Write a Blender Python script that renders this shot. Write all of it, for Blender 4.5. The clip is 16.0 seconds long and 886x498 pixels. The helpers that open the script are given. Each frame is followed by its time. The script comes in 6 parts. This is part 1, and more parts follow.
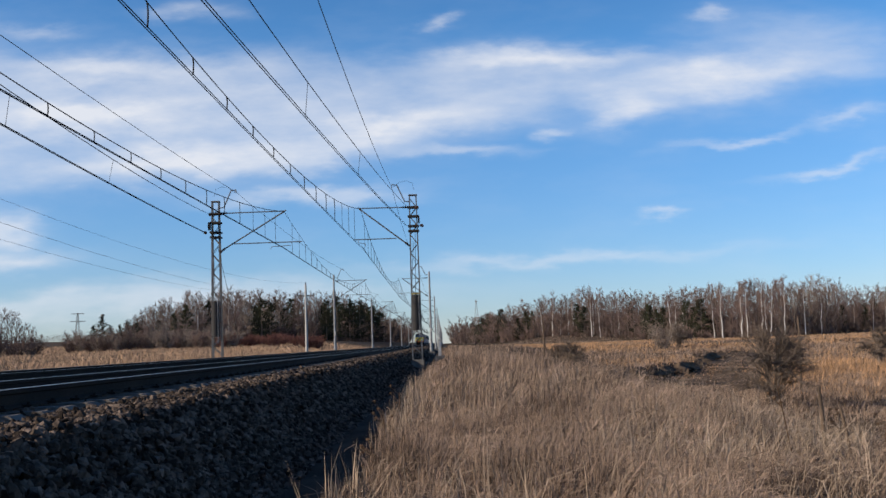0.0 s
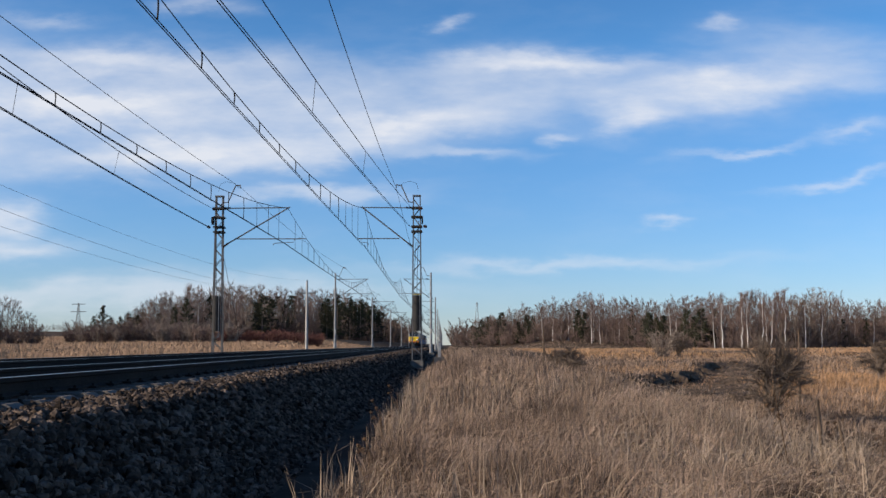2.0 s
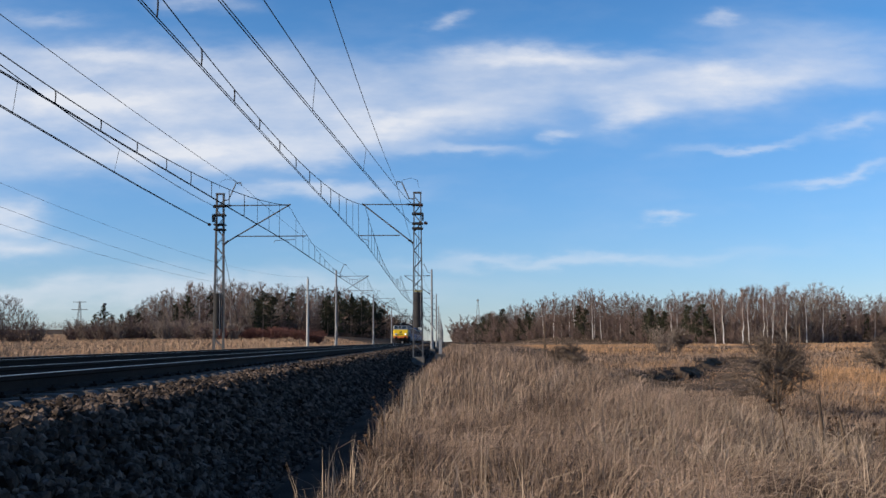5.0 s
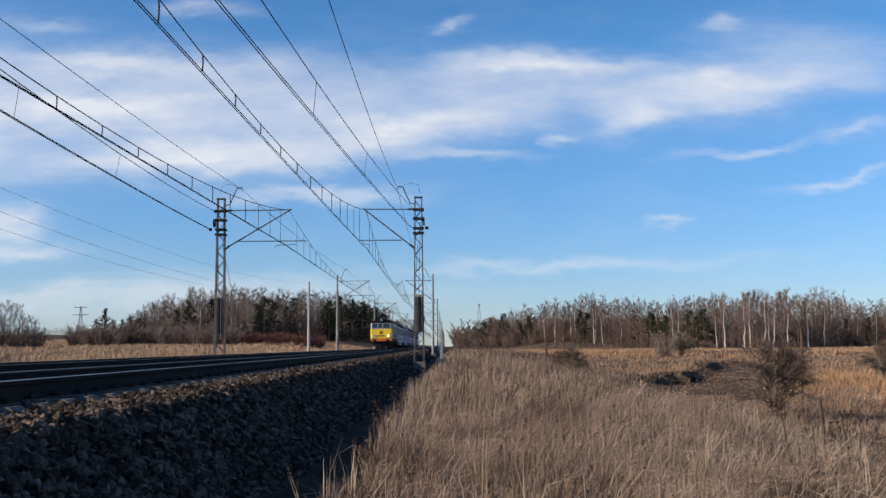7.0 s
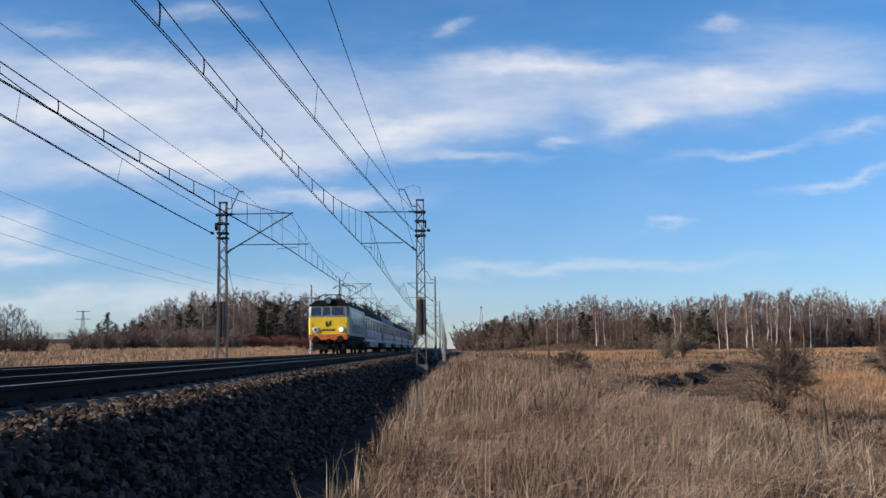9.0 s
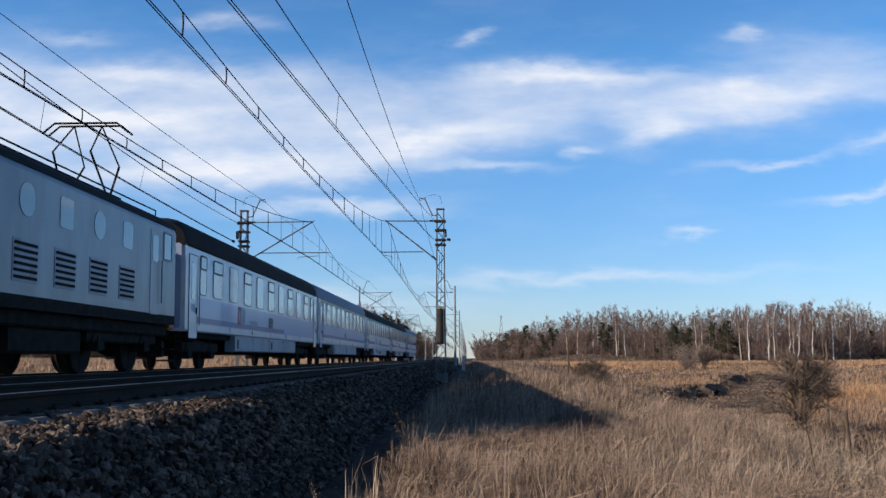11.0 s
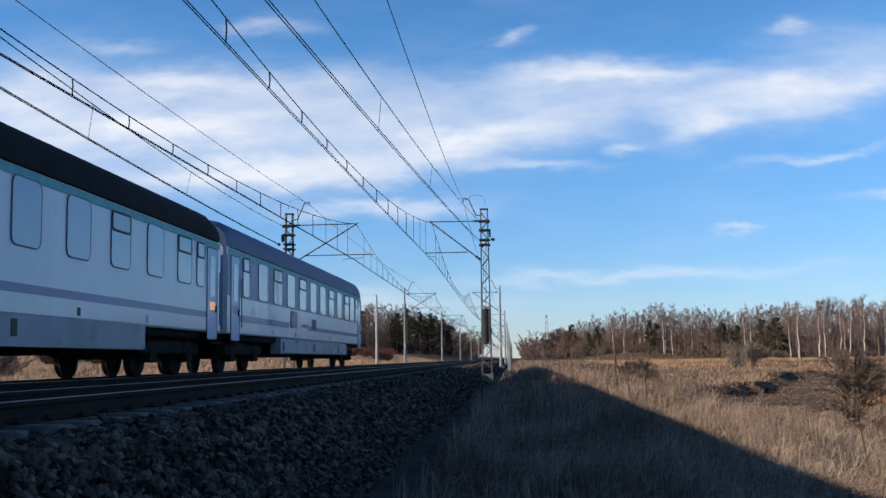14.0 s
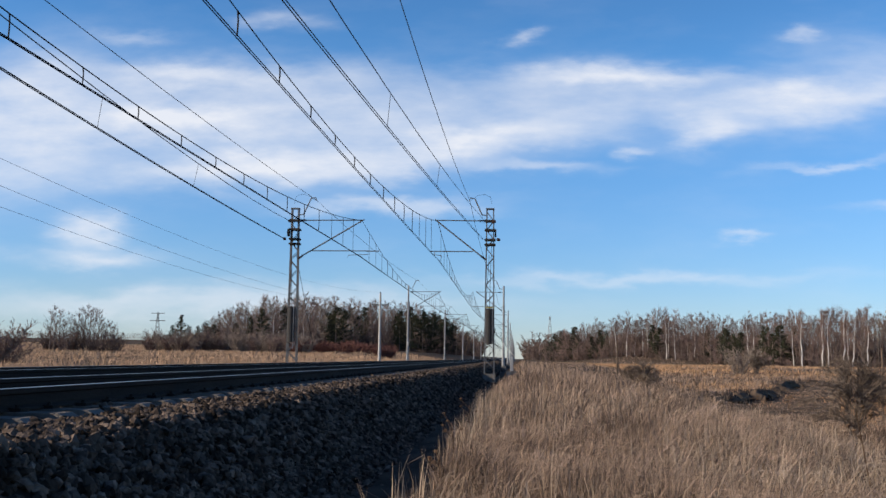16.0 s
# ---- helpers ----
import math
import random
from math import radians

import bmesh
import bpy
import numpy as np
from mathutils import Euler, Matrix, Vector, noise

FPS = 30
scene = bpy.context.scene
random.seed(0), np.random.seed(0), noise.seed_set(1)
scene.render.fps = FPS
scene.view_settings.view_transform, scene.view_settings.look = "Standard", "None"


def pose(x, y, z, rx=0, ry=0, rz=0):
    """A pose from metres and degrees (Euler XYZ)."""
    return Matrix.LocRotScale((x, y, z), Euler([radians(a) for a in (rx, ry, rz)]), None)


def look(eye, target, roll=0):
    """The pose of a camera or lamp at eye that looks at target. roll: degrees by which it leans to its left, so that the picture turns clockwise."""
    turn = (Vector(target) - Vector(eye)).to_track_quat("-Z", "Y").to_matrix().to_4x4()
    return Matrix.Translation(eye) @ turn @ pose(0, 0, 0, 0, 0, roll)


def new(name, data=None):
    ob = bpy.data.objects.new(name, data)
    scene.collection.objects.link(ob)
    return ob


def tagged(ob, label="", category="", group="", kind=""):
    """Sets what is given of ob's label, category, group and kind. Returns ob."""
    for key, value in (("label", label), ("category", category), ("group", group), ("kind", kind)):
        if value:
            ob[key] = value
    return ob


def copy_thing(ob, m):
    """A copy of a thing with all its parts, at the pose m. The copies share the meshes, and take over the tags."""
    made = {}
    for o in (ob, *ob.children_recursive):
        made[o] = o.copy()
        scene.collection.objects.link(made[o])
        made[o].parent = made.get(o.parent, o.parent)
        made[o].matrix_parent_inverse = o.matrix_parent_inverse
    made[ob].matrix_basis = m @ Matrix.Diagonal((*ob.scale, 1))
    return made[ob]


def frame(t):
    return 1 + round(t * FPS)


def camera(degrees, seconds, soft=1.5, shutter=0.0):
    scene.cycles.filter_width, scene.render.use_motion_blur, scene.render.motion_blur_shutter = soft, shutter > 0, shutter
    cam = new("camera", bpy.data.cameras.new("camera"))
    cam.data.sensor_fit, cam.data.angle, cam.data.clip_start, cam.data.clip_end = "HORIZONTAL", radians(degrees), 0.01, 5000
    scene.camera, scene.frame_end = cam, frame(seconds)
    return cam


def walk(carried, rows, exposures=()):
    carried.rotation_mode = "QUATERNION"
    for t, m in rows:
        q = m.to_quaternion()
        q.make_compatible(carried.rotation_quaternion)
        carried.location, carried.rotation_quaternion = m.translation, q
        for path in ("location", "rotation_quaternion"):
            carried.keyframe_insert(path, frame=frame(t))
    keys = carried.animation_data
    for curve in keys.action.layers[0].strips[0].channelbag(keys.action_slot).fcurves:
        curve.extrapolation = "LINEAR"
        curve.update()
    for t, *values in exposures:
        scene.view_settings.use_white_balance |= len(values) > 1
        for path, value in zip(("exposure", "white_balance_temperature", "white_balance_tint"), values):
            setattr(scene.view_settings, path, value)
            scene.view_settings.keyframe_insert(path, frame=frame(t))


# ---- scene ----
cam = camera(46.0, 16.0, soft=1.5)
# seconds, tilt, roll, yaw of a hand-held phone that turns slowly to its left
TURNS = [
    (0.0, 95.164, 1.926, 0.080),   
    (0.5, 95.073, 0.842, -0.104),   
    (1.0, 95.074, -0.138, -0.097),   
    (1.5, 95.105, 0.000, -0.031),   
    (2.0, 95.249, 0.157, 0.063),   
    (2.5, 95.187, 0.277, 0.094),   
    (3.0, 95.082, 0.238, 0.058),   
    (3.5, 95.037, 0.277, 0.099),   
    (4.0, 95.050, 0.332, 0.110),   
    (6.5, 95.114, 0.383, 0.140),   
    (7.0, 95.324, 0.428, 0.183),   
    (7.5, 95.347, 0.402, 0.207),   
    (8.0, 95.410, 0.748, 0.266),   
    (8.5, 95.418, 0.737, 0.288),   
    (9.0, 95.456, 0.718, 0.313),   
    (11.5, 96.042, 0.216, 1.687),   
    (12.0, 96.051, 0.183, 1.861),   
    (12.5, 96.048, 0.351, 2.054),   
    (13.0, 96.094, 0.530, 3.905),   
    (13.5, 95.977, 0.705, 3.919),   
    (14.0, 96.018, 0.882, 3.884),   
    (14.5, 95.978, 0.733, 4.071),   
    (15.0, 95.744, 0.490, 4.125),   
    (15.5, 95.867, -0.142, 4.114),   
    (16.0, 95.949, -0.720, 4.008),
]
walk(cam, [(t, pose(0, 0, 0, rx, ry, rz)) for t, rx, ry, rz in TURNS], exposures=[(0.0, 0.33), (9.2, 0.34), (11.4, 0.50), (14.5, 0.50), (16.0, 0.42)])

# ---- light ----
SUN_WAY = Vector((-1.0, -0.32, 0.46)).normalized()
SUN_EL = math.asin(SUN_WAY.z)
SUN_ROT = math.atan2(SUN_WAY.x, SUN_WAY.y)
sun = new("sun", bpy.data.lights.new("sun", "SUN"))
sun.data.energy, sun.data.angle, sun.data.color = 5.0, radians(0.53), (1.0, 0.85, 0.69)
sun.matrix_world = look(SUN_WAY * 50, (0, 0, 0))


def make_world():
    w = bpy.data.worlds.new("sky")
    scene.world = w
    w.use_nodes = True
    nt = w.node_tree
    n, l = nt.nodes, nt.links
    n.clear()

    def node(kind):
        return n.new(kind)

    def m(op, a, b=None, clamp=False):
        o = node("ShaderNodeMath")
        o.operation, o.use_clamp = op, clamp
        for i, v in enumerate((a, b)):
            if v is None:
                continue
            if isinstance(v, (int, float)):
                o.inputs[i].default_value = v
            else:
                l.new(v, o.inputs[i])
        return o.outputs[0]
    tc = node("ShaderNodeTexCoord")
    sep = node("ShaderNodeSeparateXYZ")
    l.new(tc.outputs["Generated"], sep.inputs[0])
    ahead = m("MAXIMUM", m("ABSOLUTE", sep.outputs[1]), 0.08)
    u0, v0 = m("DIVIDE", sep.outputs[0], ahead), m("DIVIDE", sep.outputs[2], ahead)
    # drifting, wind-drawn cloud: the plane is warped by noise before the banks are laid on it
    com = node("ShaderNodeCombineXYZ")
    l.new(m("MULTIPLY", u0, 6.0), com.inputs[0])
    l.new(m("MULTIPLY", v0, 17.0), com.inputs[1])
    nz = node("ShaderNodeTexNoise")
    nz.inputs["Scale"].default_value, nz.inputs["Detail"].default_value = 1.3, 6.0
    nz.inputs["Roughness"].default_value = 0.55
    l.new(com.outputs[0], nz.inputs["Vector"])
    sc = node("ShaderNodeSeparateColor")
    l.new(nz.outputs["Color"], sc.inputs[0])
    u = m("ADD", u0, m("MULTIPLY", m("SUBTRACT", sc.outputs[0], 0.5), 0.10))
    v = m("ADD", v0, m("MULTIPLY", m("SUBTRACT", sc.outputs[1], 0.5), 0.048))
    # a second, finer warp frays the edges
    com3 = node("ShaderNodeCombineXYZ")
    l.new(m("MULTIPLY", u0, 22.0), com3.inputs[0])
    l.new(m("MULTIPLY", v0, 60.0), com3.inputs[1])
    n3 = node("ShaderNodeTexNoise")
    n3.inputs["Scale"].default_value, n3.inputs["Detail"].default_value = 1.2, 5.0
    l.new(com3.outputs[0], n3.inputs["Vector"])
    s3 = node("ShaderNodeSeparateColor")
    l.new(n3.outputs["Color"], s3.inputs[0])
    u = m("ADD", u, m("MULTIPLY", m("SUBTRACT", s3.outputs[0], 0.5), 0.045))
    v = m("ADD", v, m("MULTIPLY", m("SUBTRACT", s3.outputs[1], 0.5), 0.018))
    total = None
    # banks: across, up, half width, half height, density, slant
    banks = ((-0.314, 0.271, 0.155, 0.018, 0.80, 0.0), (-0.336, 0.231, 0.150, 0.022, 1.0, 0.02), (-0.252, 0.188, 0.150, 0.018, 0.95, 0.06),
             (-0.060, 0.210, 0.115, 0.017, 1.0, 0.12), (-0.126, 0.194, 0.095, 0.016, 0.95, 0.10), (0.006, 0.246, 0.150, 0.024, 0.50, 0.0),
             (0.095, 0.270, 0.095, 0.012, 0.95, -0.02), (0.282, 0.253, 0.090, 0.021, 0.95, 0.08), (0.179, 0.222, 0.030, 0.014, 0.8, 0.15),
             (0.350, 0.290, 0.080, 0.022, 0.30, -0.1), (0.409, 0.262, 0.045, 0.016, 0.28, 0.0), (0.274, 0.314, 0.014, 0.006, 0.40, 0.0),
             (0.009, 0.312, 0.014, 0.006, 0.40, 0.1), (0.116, 0.203, 0.014, 0.006, 0.45, 0.1), (0.296, 0.190, 0.050, 0.004, 0.42, 0.10),
             (0.409, 0.208, 0.030, 0.007, 0.45, 0.20), (0.377, 0.158, 0.060, 0.004, 0.40, 0.12), (0.215, 0.122, 0.017, 0.004, 0.45, 0.0),
             (0.113, 0.078, 0.160, 0.006, 0.38, 0.02), (-0.126, 0.150, 0.080, 0.008, 0.60, 0.02), (0.011, 0.181, 0.060, 0.006, 0.45, 0.0),
             (-0.427, 0.121, 0.032, 0.013, 0.75, 0.0), (-0.421, 0.096, 0.060, 0.010, 0.60, 0.0), (-0.243, 0.331, 0.036, 0.010, 0.40, 0.0),
             (-0.387, 0.313, 0.040, 0.007, 0.35, 0.0), (-0.490, 0.230, 0.090, 0.060, 0.90, 0.0), (-0.300, 0.050, 0.240, 0.014, 0.55, 0.0),
             (-0.170, 0.235, 0.130, 0.030, 0.45, 0.0), (0.180, 0.235, 0.120, 0.018, 0.22, 0.0))
    for cu, cv, a, b, d, slant in banks:
        du = m("SUBTRACT", u, cu)
        dv = m("SUBTRACT", m("SUBTRACT", v, cv), m("MULTIPLY", du, slant))
        e = m("ADD", m("POWER", m("MULTIPLY", du, 1 / a), 2.0), m("POWER", m("MULTIPLY", dv, 1 / b), 2.0))
        k = m("MULTIPLY", m("POWER", 2.718, m("MULTIPLY", e, -0.95)), d * 1.3)
        total = k if total is None else m("ADD", total, m("MULTIPLY", k, m("SUBTRACT", 1.0, total, True)))
    # fine fibres and thin veil
    com2 = node("ShaderNodeCombineXYZ")
    l.new(m("MULTIPLY", u0, 7.0), com2.inputs[0])
    l.new(m("MULTIPLY", v0, 22.0), com2.inputs[1])
    fz = node("ShaderNodeTexNoise")
    fz.inputs["Scale"].default_value, fz.inputs["Detail"].default_value = 1.6, 8.0
    fz.inputs["Roughness"].default_value = 0.6
    l.new(com2.outputs[0], fz.inputs["Vector"])
    fib = m("MULTIPLY", m("SUBTRACT", fz.outputs["Fac"], 0.22), 1.7, True)
    veil = m("MULTIPLY", m("SUBTRACT", nz.outputs["Fac"], 0.45), 0.40, True)
    cover = m("MINIMUM", m("ADD", m("MULTIPLY", total, m("ADD", m("MULTIPLY", fib, 0.55), 0.45)), m("MULTIPLY", veil, fib)), 0.93, True)
    sky = node("ShaderNodeTexSky")
    sky.sky_type, sky.sun_disc = "NISHITA", False
    sky.sun_elevation, sky.sun_rotation = SUN_EL, SUN_ROT
    sky.air_density, sky.dust_density, sky.ozone_density = 1.0, 0.0, 4.0
    mix = node("ShaderNodeMix")
    mix.data_type = "RGBA"
    l.new(cover, mix.inputs[0])
    clear = node("ShaderNodeMix")
    clear.data_type, clear.blend_type = "RGBA", "MULTIPLY"
    clear.inputs[0].default_value = 1.0
    l.new(sky.outputs[0], clear.inputs[6])
    air = node("ShaderNodeValToRGB")
    air.color_ramp.elements[0].position, air.color_ramp.elements[1].position = 0.0, 0.27
    air.color_ramp.elements[0].color, air.color_ramp.elements[1].color = (0.55, 0.62, 0.84, 1), (0.47, 0.79, 1.0, 1)
    for at, col in ((0.6, (0.36, 0.56, 0.75, 1)), (1.0, (0.30, 0.48, 0.66, 1))):
        air.color_ramp.elements.new(at).color = col
    l.new(sep.outputs[2], air.inputs[0])
    l.new(air.outputs[0], clear.inputs[7])
    l.new(clear.outputs[2], mix.inputs[6])
    mix.inputs[7].default_value = (5.25, 5.4, 5.8, 1)
    bg = node("ShaderNodeBackground")
    bg.inputs[1].default_value = 0.122
    l.new(mix.outputs[2], bg.inputs[0])
    out = node("ShaderNodeOutputWorld")
    l.new(bg.outputs[0], out.inputs[0])


make_world()

# ---- materials ----


def material(name, colour, rough=0.7, metal=0.0, second=None, scale=4.0, stretch=(1, 1, 1), bump=0.0, fine=60.0, spread=0.0, island=False, spec=0.5, coat=0.0, wear=None, wear_at=0.62):
    """Colour varied at two scales, fine relief, and by piece."""
    mt = bpy.data.materials.new(name)
    mt.use_nodes = True
    nt = mt.node_tree
    n, l = nt.nodes, nt.links
    b = n["Principled BSDF"]
    b.inputs["Roughness"].default_value, b.inputs["Metallic"].default_value = rough, metal
    b.inputs["Specular IOR Level"].default_value = spec
    b.inputs["Coat Weight"].default_value = coat
    second = second or tuple(c * 0.72 for c in colour)
    tc = n.new("ShaderNodeTexCoord")
    mp = n.new("ShaderNodeMapping")
    mp.inputs["Scale"].default_value = stretch
    l.new(tc.outputs["Object"], mp.inputs[0])
    big, small = n.new("ShaderNodeTexNoise"), n.new("ShaderNodeTexNoise")
    for t, s, d in ((big, scale, 4.0), (small, fine, 3.0)):
        t.inputs["Scale"].default_value, t.inputs["Detail"].default_value = s, d
        l.new(mp.outputs[0], t.inputs["Vector"])
    ramp = n.new("ShaderNodeValToRGB")
    ramp.color_ramp.elements[0].position, ramp.color_ramp.elements[1].position = 0.36, 0.64
    ramp.color_ramp.elements[0].color, ramp.color_ramp.elements[1].color = (*second, 1), (*colour, 1)
    l.new(big.outputs["Fac"], ramp.inputs[0])
    last = ramp.outputs[0]

    def blend(fac, a, colour_b=None, mode="MIX", amount=1.0):
        mx = n.new("ShaderNodeMix")
        mx.data_type, mx.blend_type = "RGBA", mode
        if fac is None:
            mx.inputs[0].default_value = amount
        else:
            l.new(fac, mx.inputs[0])
        l.new(a, mx.inputs[6])
        if isinstance(colour_b, tuple):
            mx.inputs[7].default_value = (*colour_b, 1)
        else:
            l.new(colour_b, mx.inputs[7])
        return mx.outputs[2]
    gr = n.new("ShaderNodeMapRange")
    gr.inputs[3].default_value, gr.inputs[4].default_value = 0.82, 1.15
    l.new(small.outputs["Fac"], gr.inputs[0])
    last = blend(None, last, gr.outputs[0], "MULTIPLY")
    if wear:
        wr = n.new("ShaderNodeMapRange")
        wr.inputs[1].default_value, wr.inputs[2].default_value = wear_at, wear_at + 0.12
        wn = n.new("ShaderNodeTexNoise")
        wn.inputs["Scale"].default_value, wn.inputs["Detail"].default_value = scale * 2.3, 6.0
        l.new(mp.outputs[0], wn.inputs["Vector"])
        l.new(wn.outputs["Fac"], wr.inputs[0])
        last = blend(wr.outputs[0], last, wear)
    if spread:
        src = n.new("ShaderNodeNewGeometry").outputs["Random Per Island"] if island else n.new("ShaderNodeObjectInfo").outputs["Random"]
        mr = n.new("ShaderNodeMapRange")
        mr.inputs[3].default_value, mr.inputs[4].default_value = 1 - spread, 1 + spread
        l.new(src, mr.inputs[0])
        last = blend(None, last, mr.outputs[0], "MULTIPLY")
    l.new(last, b.inputs["Base Color"])
    if bump:
        bp = n.new("ShaderNodeBump")
        bp.inputs["Strength"].default_value, bp.inputs["Distance"].default_value = bump, 0.02
        l.new(small.outputs["Fac"], bp.inputs["Height"])
        l.new(bp.outputs[0], b.inputs["Normal"])
    return mt


def glowing(name, colour, strength):
    mt = material(name, colour, 0.2)
    b = mt.node_tree.nodes["Principled BSDF"]
    b.inputs["Emission Color"].default_value, b.inputs["Emission Strength"].default_value = (*colour, 1), strength
    return mt


